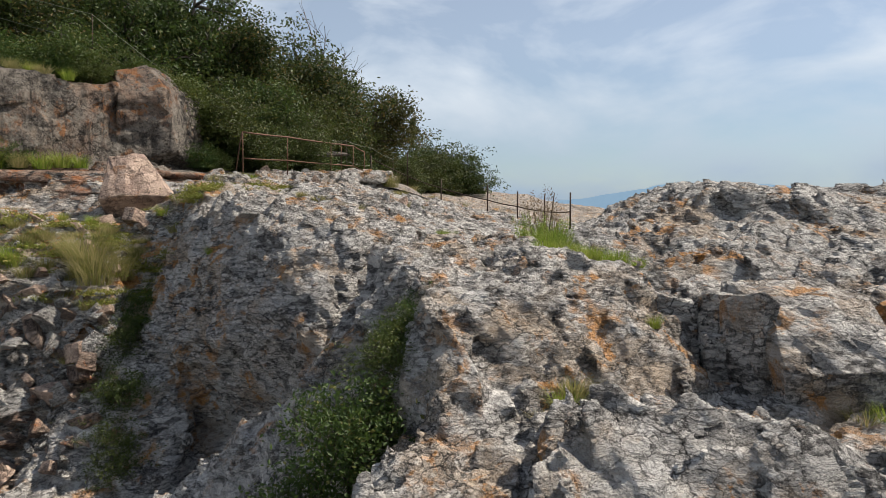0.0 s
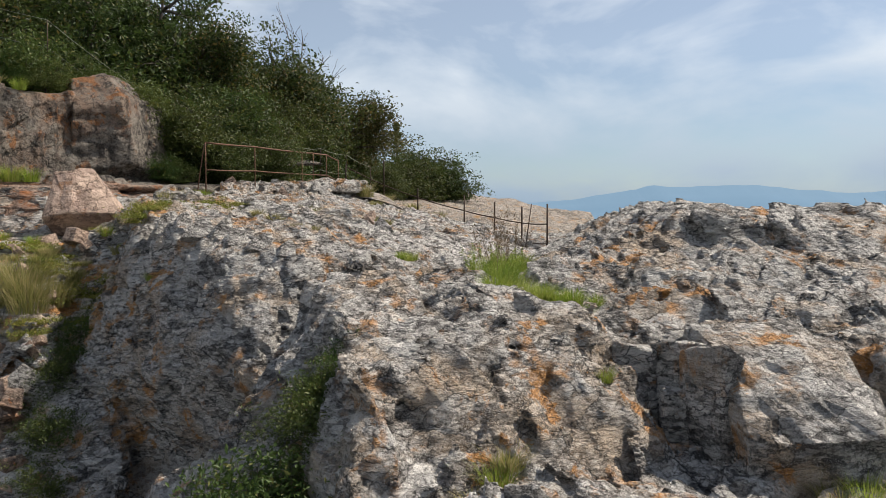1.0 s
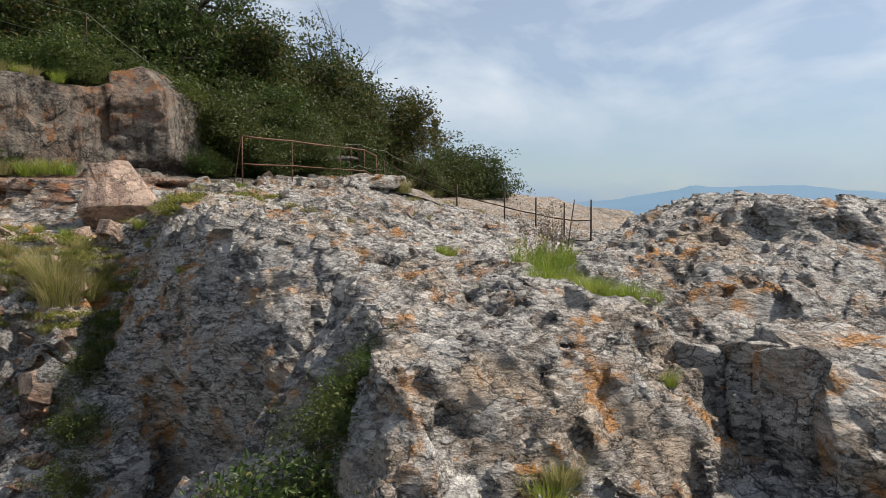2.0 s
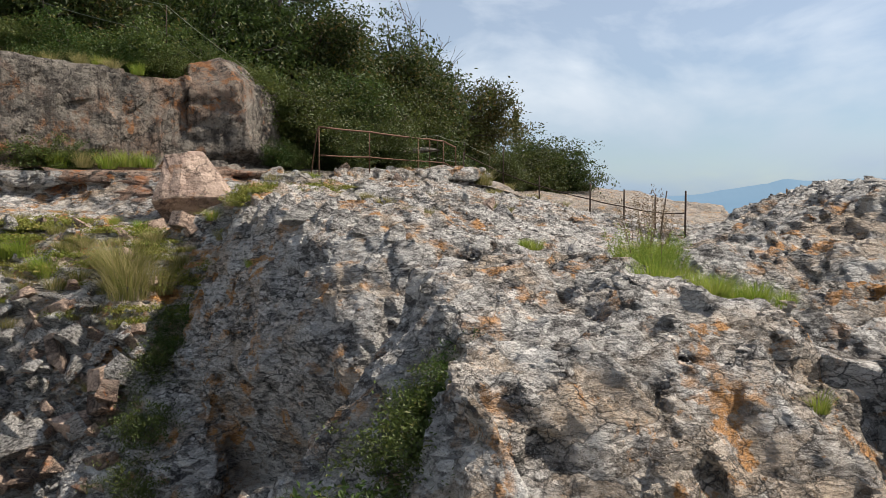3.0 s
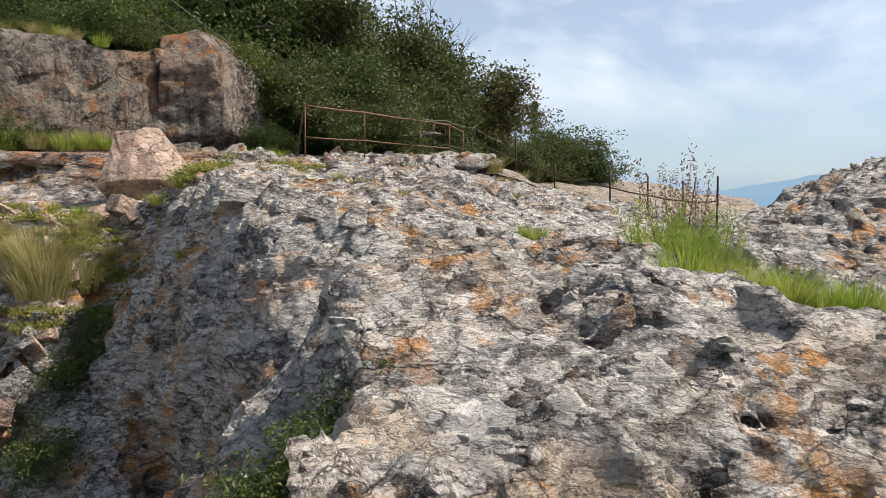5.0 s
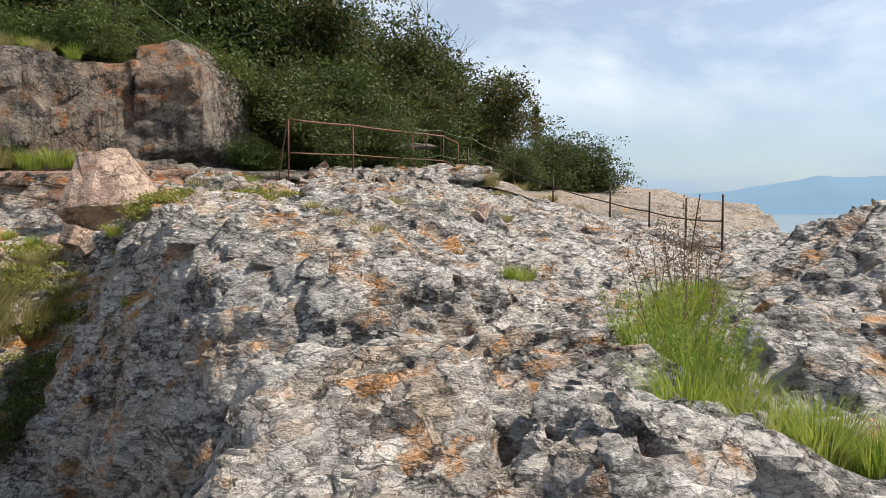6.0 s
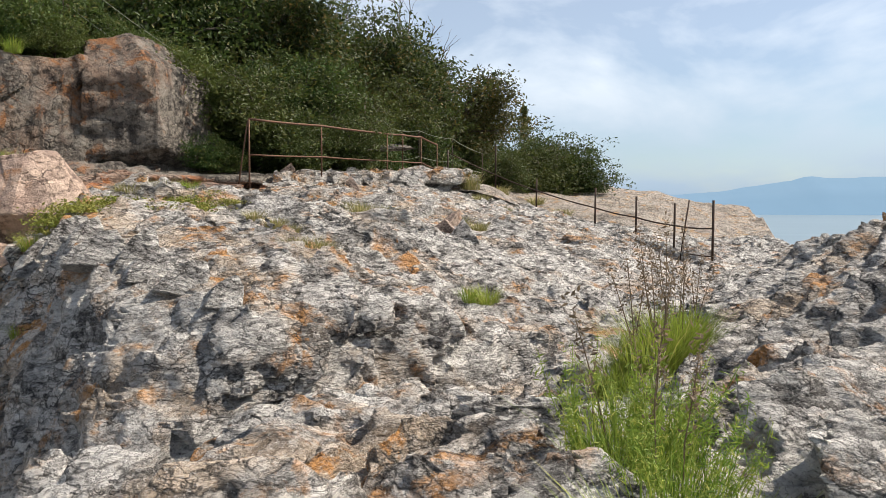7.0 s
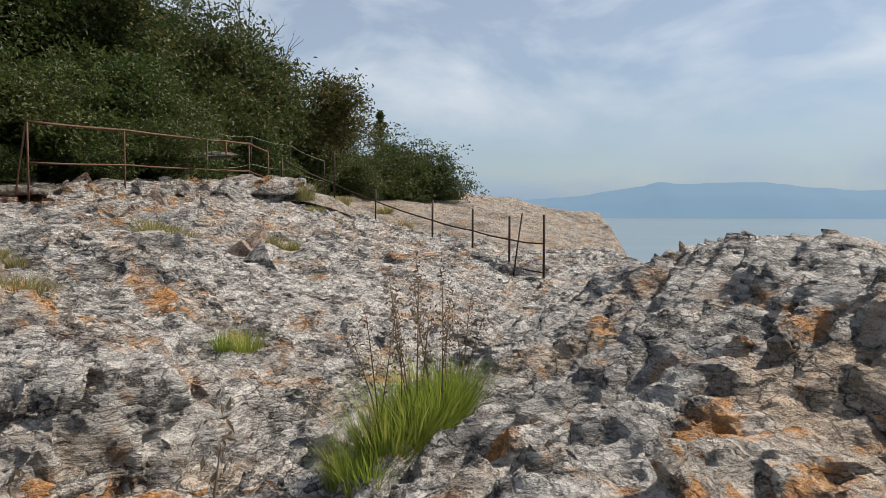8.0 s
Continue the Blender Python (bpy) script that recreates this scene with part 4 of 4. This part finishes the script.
for _ in range(34):
    a, r0 = rng_f.uniform(0, 6.28), 0.2 * math.sqrt(rng_f.rand())
    way = (math.cos(a) * 0.35 + rng_f.normal() * 0.12, math.sin(a) * 0.35 + rng_f.normal() * 0.12, 1)
    line = branch(rng_f, (r0 * math.cos(a), r0 * math.sin(a), 0), np.array(way) / np.linalg.norm(way), rng_f.uniform(0.25, 0.52), 0.06, 7)
    stem = part("stem", tube(line, np.linspace(0.003, 0.0015, 8), 4), grass_feather, tufts[4])
    k = rng_f.uniform(1.0, 7.0, 95)
    i = k.astype(int).clip(0, 6)
    at = line[i] + (line[i + 1] - line[i]) * (k - i)[:, None] + rng_f.normal(size=(95, 3)) * np.array([0.016, 0.016, 0.01])
    part("leaflet", leaf_quads(rng_f, at, 0.034, 0.3, 0.16), grass_feather, stem, smooth=False)["kind"] = "stuff"
rng_m = np.random.RandomState(78)
mat_at = np.stack([rng_m.normal(size=700) * 0.16, rng_m.normal(size=700) * 0.16, np.abs(rng_m.normal(size=700)) * 0.045], 1)
herb_mat = tagged(new("herb_mat"), "low yellow-green creeping herb between the stones", "herb", "low herbs on the terrace")
part("leaf", leaf_quads(rng_m, mat_at, 0.042, 1.2, 0.6), leaf_herb, herb_mat, smooth=False)["kind"] = "stuff"
part("grass", blades(rng_m, 60, 0.15, 0.13, 0.006, 0.7), leaf_herb, herb_mat, smooth=False)["kind"] = "stuff"
tufts.append(herb_mat)
laid = set()


def lay(kind, x, y, size=1.0, z=None, squash=1.0):
    m = pose(x, y, ground_at(x, y) if z is None else z, 0, 0, rng_h.uniform(0, 360)) @ Matrix.Diagonal((size, size, size * squash, 1))
    ob = tufts[kind] if kind not in laid else copy_thing(tufts[kind], m)
    ob.matrix_basis = m
    laid.add(kind)


# the line of grass in the joint between the hump, the spine and the slab
for x, y, k, size in ((1.38, 10.35, 0, 1.1), (1.50, 10.5, 0, 1.0), (1.26, 10.2, 0, 0.95), (1.60, 10.7, 0, 0.8), (1.18, 9.95, 1, 0.9), (1.05, 10.1, 1, 0.8),
                      (0.98, 7.78, 4, 0.85), (1.1, 7.5, 4, 0.7), (1.12, 8.05, 4, 0.6), (1.0, 7.2, 1, 0.8), (1.18, 7.25, 1, 0.7),
                      (1.22, 7.0, 1, 0.62), (1.36, 6.95, 1, 0.7), (1.52, 6.95, 1, 0.55), (1.64, 7.0, 1, 0.6), (1.78, 7.1, 1, 0.45), (1.42, 7.15, 1, 0.6), (1.9, 7.25, 1, 0.45),
                      (0.82, 5.0, 1, 0.65), (0.9, 5.15, 2, 0.9), (0.72, 4.85, 2, 0.8), (1.68, 5.95, 1, 0.4), (3.0, 4.95, 1, 0.7), (3.2, 4.85, 2, 1.1), (2.85, 5.0, 2, 0.9), (3.35, 4.7, 1, 0.7)):
    lay(k, x, y, size)
# cushions and small tufts over the slabs
for x, y, k, size in ((-1.45, 11.7, 2, 1.2), (-1.35, 11.8, 2, 1.0), (-1.58, 11.75, 2, 0.9), (-2.3, 16.4, 2, 1.7), (-2.0, 16.2, 2, 1.5), (-2.6, 16.6, 2, 1.5), (-1.75, 16.1, 2, 1.2),
                      (-0.9, 17.0, 2, 1.3), (-0.6, 17.0, 2, 1.1), (-2.1, 12.6, 2, 0.8), (-2.4, 12.8, 2, 0.8), (-1.9, 12.5, 2, 0.7), (0.1, 11.9, 1, 0.7), (-0.05, 11.8, 1, 0.5),
                      (-3.25, 10.45, 1, 0.42), (-0.6, 21.5, 2, 1.2), (0.6, 25.0, 2, 1.6), (-1.2, 27.0, 2, 2.0), (0.4, 30.0, 2, 2.2), (-0.5, 34.0, 2, 2.4), (-1.7, 24.0, 3, 0.9), (-1.3, 23.3, 2, 1.4),
                      (-3.9, 12.9, 2, 1.0), (-4.15, 12.7, 2, 1.1), (-4.4, 12.5, 2, 1.0), (-4.6, 12.3, 1, 0.7), (-3.6, 13.1, 2, 1.0), (-3.4, 13.3, 1, 0.6), (-4.3, 12.0, 2, 1.0), (-4.25, 11.6, 2, 0.9)):
    lay(k, x, y, size)
# the terrace
for x, y, k, size in ((-5.15, 10.95, 3, 1.0), (-5.0, 10.7, 3, 0.85), (-4.85, 11.1, 3, 0.8), (-5.4, 11.1, 3, 0.8), (-6.35, 10.95, 1, 1.05), (-6.2, 10.85, 1, 0.9), (-6.9, 11.2, 1, 1.1), (-7.1, 11.1, 1, 0.9),
                      (-6.0, 10.7, 2, 1.2), (-5.8, 10.9, 2, 1.2), (-6.6, 10.7, 2, 1.2), (-5.7, 11.3, 2, 1.3), (-5.3, 11.6, 2, 1.2), (-6.1, 11.5, 2, 1.0), (-6.8, 10.5, 2, 1.3), (-7.3, 10.8, 2, 1.4),
                      (-7.6, 13.2, 2, 1.0), (-5.9, 12.6, 1, 0.7), (-6.6, 13.0, 1, 0.6), (-4.9, 11.8, 2, 1.2), (-5.5, 10.35, 2, 1.0), (-5.0, 9.9, 2, 0.9), (-6.3, 10.2, 2, 1.0), (-8.0, 15.7, 1, 1.3), (-7.7, 15.9, 1, 1.1)):
    lay(k, x, y, size)
for n in range(90):
    x, y = rng_h.uniform(-7.6, -4.6), rng_h.uniform(10.3, 12.8)
    lay((2, 5, 5)[n % 3], x, y, rng_h.uniform(0.5, 1.1))
# low herbs down the cleft and round the foot of the wedge boulder
for n in range(34):
    k = n / 33
    lay(5, -4.55 + 1.5 * k + rng_h.uniform(-0.25, 0.25), 10.6 + 2.6 * k + rng_h.uniform(-0.3, 0.3), rng_h.uniform(0.5, 0.9))


# ---- loose rock ----
def hull(points, seed, rough_=0.04, cuts=2, material=None):
    """A broken block: the hull of some corners, its faces divided and roughened."""
    bm = bmesh.new()
    for p in points:
        bm.verts.new(p)
    bmesh.ops.convex_hull(bm, input=bm.verts[:])
    for v in [v for v in bm.verts if not v.link_faces]:
        bm.verts.remove(v)
    bmesh.ops.bevel(bm, geom=bm.edges[:], offset=0.012, segments=1, affect="EDGES", clamp_overlap=True)
    if cuts:
        bmesh.ops.triangulate(bm, faces=bm.faces[:])
        bmesh.ops.subdivide_edges(bm, edges=bm.edges[:], cuts=cuts, use_grid_fill=True)
    bm.normal_update()
    for v in bm.verts:
        p = v.co * 4 + Vector((seed, 0, 0))
        v.co += v.normal * rough_ * (noise.noise(p) + 0.5 * noise.noise(p * 2.7) + 0.3 * noise.cell(p * 1.7))
    me = bpy.data.meshes.new("stone")
    bm.to_mesh(me)
    bm.free()
    me.materials.append(material)
    return me


wedge = tagged(new("wedge_boulder", hull([(-0.42, -0.14, -0.1), (0.46, -0.18, -0.1), (0.68, 0.2, -0.1), (0.2, 0.7, -0.1), (-0.45, 0.6, -0.1), (-0.62, -0.42, 0.22), (-0.2, -0.55, 0.30), (0.62, -0.46, 0.28), (0.72, 0.12, 0.36),
                                          (-0.40, 0.0, 0.98), (-0.1, -0.06, 1.06), (0.20, 0.08, 1.08), (0.12, 0.5, 1.04), (-0.36, 0.5, 0.98)], 3, 0.03, 3, rock_pink)),
               "pinkish wedge-shaped boulder standing on the rock terrace", "boulder")
wedge.matrix_basis = pose(-5.72, 13.85, 1.58, 0, 0, 27)
rng_s = np.random.RandomState(5)
stone_meshes = []
for n in range(14):
    # a shard: two skewed, narrowing outlines a small thickness apart
    turns = np.sort(rng_s.uniform(0, 2 * np.pi, 5 + n % 3))
    edge = np.stack([0.55 * np.cos(turns), (0.28 + 0.02 * (n % 5)) * np.sin(turns)], 1) * rng_s.uniform(0.7, 1.1, (len(turns), 1))
    thick = rng_s.uniform(0.10, 0.26)
    under = np.concatenate([edge, np.full((len(edge), 1), -thick)], 1)
    over = np.concatenate([edge * rng_s.uniform(0.55, 1.0, (len(edge), 1)) + rng_s.normal(size=2) * 0.06, thick + edge[:, :1] * rng_s.uniform(-0.25, 0.25)], 1)
    stone_meshes.append(hull([tuple(p) for p in np.concatenate([under, over])], n * 3.1, 0.010, 1, (rock, rock, rock_red, rock_pink)[n % 4]))


def stone(x, y, size, z=None, name="stone", label="angular grey stone of broken quartzite on the slope", group="loose stones", which=None, flat=1.0, sink=0.08):
    ob = tagged(new(name, stone_meshes[rng_s.randint(14) if which is None else which]), label, "stone", group)
    ob.matrix_basis = pose(x, y, (ground_at(x, y) if z is None else z) + size * (0.2 - sink), *rng_s.uniform(-48, 48, 2), rng_s.uniform(0, 360)) @ Matrix.Diagonal((size, size, size * flat, 1))
    return ob


# rubble below the terrace and on it
for n in range(270):
    x, y = rng_s.uniform(-6.9, -4.5), rng_s.uniform(8.9, 10.5)
    stone(x, y, (0.16, 0.22, 0.3, 0.4, 0.24, 0.55)[n % 6] * rng_s.uniform(0.8, 1.25))
for _ in range(45):
    x, y = rng_s.uniform(-7.8, -4.7), rng_s.uniform(10.5, 12.8)
    stone(x, y, rng_s.choice([0.15, 0.25, 0.4]) * rng_s.uniform(0.8, 1.2))
for x, y, size, w in ((-0.56, 15.1, 0.95, 0), (-0.9, 15.4, 0.5, 3), (-5.0, 12.25, 0.6, 3), (-3.1, 18.9, 0.5, 7), (-2.6, 19.6, 0.5, 4), (-3.4, 17.6, 0.5, 1), (-1.4, 14.6, 0.5, 4), (-1.0, 16.2, 0.5, 7), (-1.6, 17.4, 0.6, 8)):
    stone(x, y, size, which=w, label="weathered brown boulder beside the path", name="boulder", group="boulders by the path", sink=0.12)


# ---- the railings ----
def post(fence, x, y, high, lean=(0, 0), r=0.016, material=rust, name="post", tip=None):
    g = ground_at(x, y) if tip is None else tip - high
    top = (x + lean[0], y + lean[1], g + high)
    part(name, tube([(x, y, g - 0.12), ((x + top[0]) / 2, (y + top[1]) / 2, g + high / 2), top], (r, r, r), 6), material, fence)
    return np.array([x, y, g]), np.array(top)


def rail(fence, pts, r=0.010, material=rust, sag=0.0, name="rail"):
    """A bar or cable through points, sagging between them."""
    line = []
    for a, b in zip(pts[:-1], pts[1:]):
        for k in np.linspace(0, 1, 5)[:-1]:
            line.append(np.array(a) * (1 - k) + np.array(b) * k - np.array([0, 0, sag * 4 * k * (1 - k)]))
    line.append(np.array(pts[-1]))
    part(name, tube(line, [r] * len(line), 5), material, fence)


look_out = tagged(new("railing"), "rusty steel pipe railing on the rock above the path", "railing", "railings")
feet = [post(look_out, x, y, h, tip=t) for x, y, h, t in ((-4.80, 18.0, 1.42, 3.52), (-4.12, 19.9, 1.40, 3.60), (-3.27, 21.9, 1.38, 3.63), (-3.05, 22.5, 1.4, 3.66), (-2.80, 23.4, 1.4, 3.69), (-2.52, 24.05, 1.4, 3.56))]
post(look_out, -5.02, 17.95, 1.3, (0.2, 0.05), 0.014, name="brace", tip=3.5)
rail(look_out, [b for a, b in feet], 0.022, rust, 0.01, "top_rail")
rail(look_out, [a + (b - a) * 0.56 for a, b in feet], 0.016, rust, 0.01, "lower_rail")
rail(look_out, [feet[0][0] + (-0.1, 0, 0.1), feet[0][0] + (-0.9, -0.1, 0.22)], 0.016, rust, 0, "fallen_bar")

path_fence = tagged(new("railing"), "dark rusted rebar railing leading down the rock slope", "railing", "railings")
down = [post(path_fence, x, y, h, material=steel_dark, r=0.022, tip=t) for x, y, h, t in ((-2.40, 25.0, 1.2, 3.50), (-1.22, 25.8, 1.45, 3.72), (-0.06, 24.6, 1.05, 2.72), (1.34, 22.5, 1.3, 2.43), (2.17, 21.8, 1.3, 2.23), (2.85, 21.0, 1.3, 2.08), (3.30, 19.4, 1.32, 2.12))]
post(path_fence, 2.82, 20.2, 1.35, (0.2, 0.1), 0.014, steel_dark, tip=2.14)
along = [a + (b - a) * k for (a, b), k in zip(down, (0.95, 0.42, 0.72, 0.66, 0.66, 0.66, 0.62))]
rail(path_fence, along, 0.016, steel_dark, 0.02, "upper_bar")
rail(path_fence, [p - (0, 0, 0.5) for p in along], 0.013, steel_dark, 0.02, "lower_bar")

stair_fence = tagged(new("cable_railing"), "thin posts with slack cables climbing through the bushes", "railing", "railings")
up = [post(stair_fence, *a, material=steel_dark, r=0.013) for a in ((-1.9, 28.5, 1.2), (-2.6, 27.0, 1.3), (-3.3, 25.6, 1.4), (-3.8, 24.4, 1.6), (-4.2, 23.4, 1.9))]
rail(stair_fence, [b for a, b in up], 0.008, cable, 0.05, "cable")
rail(stair_fence, [a + (b - a) * 0.5 for a, b in up], 0.008, cable, 0.05, "cable")
hill_fence = tagged(new("cable_railing"), "thin posts with slack cables high on the wooded slope", "railing", "railings")
rise = [post(hill_fence, *a, material=steel_dark, r=0.010) for a in ((-6.5, 19.3, 1.6), (-8.3, 17.9, 1.8), (-10.6, 16.9, 2.0), (-12.4, 16.4, 2.3))]
rail(hill_fence, [b for a, b in rise], 0.007, cable, 0.06, "cable")
rail(hill_fence, [a + (b - a) * 0.66 for a, b in rise], 0.007, cable, 0.06, "cable")

# the flat stone lying over the hollow behind the railing
slab = tagged(new("rock_slab", hull([(-0.95, -0.35, 0), (0.95, -0.3, 0.02), (1.0, 0.5, 0.0), (-0.9, 0.55, 0.0), (-0.8, -0.3, 0.11), (0.8, -0.22, 0.06), (0.7, 0.4, 0.16), (-0.7, 0.5, 0.18)], 8, 0.05, 3, rock_wall)),
              "long flat brown rock slab over a dark hollow", "rock slab")
slab.matrix_basis = pose(-3.7, 22.3, 3.28, 0, -4, 35)
for x, y, z, s, w in ((-3.05, 22.2, 2.55, 0.8, 1), (-4.75, 19.3, 2.50, 0.7, 6), (-2.7, 21.6, 2.25, 0.7, 4)):
    stone(x, y, s, z, "boulder", "pale boulder beside the dark hollow behind the railing", "boulders by the path", w)


# ---- bare and small trees ----
def bare_tree(x, y, high, seed, z):
    rng = np.random.RandomState(seed)
    tree = tagged(new("dead_tree"), "bare grey dead tree with forked twigs above the thicket", "tree", "dead trees")
    trunk = branch(rng, (0, 0, -0.3), (0.05, 0, 1), high * 0.7, 0.08, 6)
    part("trunk", tube(trunk, np.linspace(0.09, 0.04, 7)), dead_wood, tree)
    for n in range(8):
        way = np.array([math.cos(n * 2.4), math.sin(n * 2.4) * 0.6, rng.uniform(0.8, 1.6)])
        limb = branch(rng, trunk[rng.randint(3, 7)], way / np.linalg.norm(way), high * rng.uniform(0.25, 0.42), 0.13)
        b = part("branch", tube(limb, np.linspace(0.035, 0.012, 6), 5), dead_wood, tree)
        twigs = [tube(branch(rng, limb[rng.randint(2, 6)], way + rng.normal(size=3) * 0.5, high * 0.14, 0.2, 4), np.linspace(0.012, 0.006, 5), 4) for _ in range(5)]
        part("twig", joined(twigs), dead_wood, b)["kind"] = "stuff"
    tree.matrix_basis = pose(x, y, z)


bare_tree(-5.6, 33.6, 6.2, 3, 4.4)
bare_tree(-4.9, 34.2, 5.4, 9, 4.2)
bare_tree(-8.6, 28.0, 6.4, 12, 4.6)


def pine(x, y, high, z):
    rng = np.random.RandomState(4)
    tree = tagged(new("pine_tree"), "small lone pine sapling on the ridge", "tree")
    trunk = branch(rng, (0, 0, 0), (0, 0, 1), high, 0.03, 6)
    part("trunk", tube(trunk, np.linspace(0.07, 0.02, 7)), bark, tree)
    up_ = rng.uniform(0.3, 1.05, 2600)
    out = (1.12 - up_) * 1.5 * np.sqrt(rng.uniform(0, 1, 2600)) * (0.55 + 0.45 * np.sin(up_ * 34))
    turn = rng.uniform(0, 6.283, 2600)
    at = np.stack([out * np.cos(turn), out * np.sin(turn), up_ * high + 0.35 * out], 1) + rng.normal(size=(2600, 3)) * 0.05
    part("crown", leaf_quads(rng, at, 0.2, 0.4, 0.25), leaf_dark, tree, smooth=False)
    tree.matrix_basis = pose(x, y, z)


pine(-2.0, 50.0, 3.3, 4.5)



# ---- blocks broken from the slabs ----
def block(name, x, y, z, size, turn, seed, material, label, group="", lean=(0, 0)):
    """An angular block with skewed faces, its foot at z."""
    rng = np.random.RandomState(seed)
    box = np.array([(a, b, c) for a in (-0.5, 0.5) for b in (-0.5, 0.5) for c in (0, 1)], float)
    pts = (box + rng.uniform(-0.12, 0.12, (8, 3)) * (1, 1, 0.6)) * np.array(size)
    ob = tagged(new(name, hull([tuple(q) for q in pts], seed, 0.025, 3, material)), label, "rock block", group)
    ob.matrix_basis = pose(x, y, z, lean[0], lean[1], turn)
    return ob


big_block = tagged(new("rock_block", hull([(2.40, 5.22, -0.05), (3.30, 5.14, -0.05), (3.5, 6.7, 0), (2.42, 6.7, 0), (2.38, 5.14, 0.38), (2.75, 5.04, 0.43), (3.15, 5.04, 0.45), (3.34, 5.14, 0.42),
                                               (2.48, 5.66, 0.82), (2.95, 5.72, 0.85), (3.42, 5.9, 0.80), (2.5, 6.7, 0.93), (3.45, 6.7, 0.93)], 41, 0.05, 6, rock)),
                   "large squared quartzite block with an orange stained face", "rock block")
# thin beds beside the block
for n, (x, y, z, size, turn) in enumerate(((3.95, 4.85, 0.0, (0.9, 0.7, 0.16), -6), (4.0, 4.95, 0.16, (0.85, 0.7, 0.13), 4), (3.98, 5.05, 0.28, (0.8, 0.6, 0.14), -8), (3.9, 5.2, 0.40, (0.6, 0.5, 0.16), 6))):
    block("rock_block", x, y, z, size, turn, 90 + n, rock, "thin flat bed of grey quartzite beside the squared block", "thin beds of rock", (6, -3))
for n, (x, y, z, size, turn) in enumerate(((2.28, 6.30, 0.15, (0.34, 0.5, 0.64), 20), (1.98, 6.42, 0.2, (0.36, 0.4, 0.58), -12), (2.42, 6.02, 0.1, (0.3, 0.36, 0.62), 35), (1.72, 6.72, 0.3, (0.3, 0.4, 0.55), 10),
                                           (2.34, 5.72, 0.0, (0.16, 0.5, 0.86), 12), (2.2, 5.98, 0.0, (0.26, 0.3, 0.55), 5))):
    block("rock_block", x, y, z, size, turn, 50 + n, rock, "angular grey block wedged in the broken step", "blocks of the broken step", (-6, 4))
# upright fins along the cliff's edge
def fin(x, y, z, wide, thick, high, turn, seed, label):
    """A pointed plate of rock split off along the layering, its foot sunk in the face."""
    rng = np.random.RandomState(seed)
    pts = []
    for k, w in ((-0.35, 1.1), (0.25, 1.0), (0.7, 0.72), (1.0, 0.28)):
        for a, b in ((-0.5, -0.5), (0.5, -0.5), (0.5, 0.5), (-0.5, 0.5)):
            pts.append((wide * (a * w + 0.16 * k + rng.uniform(-0.06, 0.06)), thick * (b * (1.15 - 0.5 * k) + rng.uniform(-0.12, 0.12)), high * (k + rng.uniform(-0.05, 0.05) + 0.1 * a)))
    ob = tagged(new("rock_flake", hull(pts, seed, 0.014, 2, rock)), label, "rock flake", "flakes on the cliff edge")
    ob.matrix_basis = pose(x, y, z, -16 + rng.uniform(-6, 6), 13 + rng.uniform(-6, 6), turn)


for n, (x, y, wide, high, turn) in enumerate(((-3.22, 10.95, 0.30, 0.30, 40), (-2.95, 10.80, 0.24, 0.24, 55), (-2.35, 10.55, 0.26, 0.30, 35), (-2.1, 10.3, 0.3, 0.2, 48), (-1.75, 10.15, 0.28, 0.20, 30), (-3.55, 11.05, 0.34, 0.28, 60),
                                              (-2.65, 10.5, 0.34, 0.22, 30), (-1.4, 10.0, 0.24, 0.18, 40))):
    fin(x, y, ground_at(x, y), wide, 0.11, high, turn, 70 + n, "upright grey fin of rock on the cliff edge")
# yellowish grass along the top of the wall and below it
for x, y, z, k, size in ((-9.6, 15.75, 4.55, 3, 0.55), (-9.1, 15.95, 4.58, 3, 0.5), (-8.6, 16.2, 4.58, 2, 1.4), (-8.2, 16.5, 4.5, 1, 0.9), (-10.2, 15.4, 4.5, 3, 0.6), (-8.9, 16.3, 4.6, 1, 1.0), (-10.7, 15.0, 4.5, 1, 1.0), (-8.25, 15.45, 2.5, 1, 1.2), (-8.6, 15.2, 2.5, 3, 0.6), (-9.0, 15.0, 2.5, 1, 1.2)):
    lay(k, x, y, size, z)
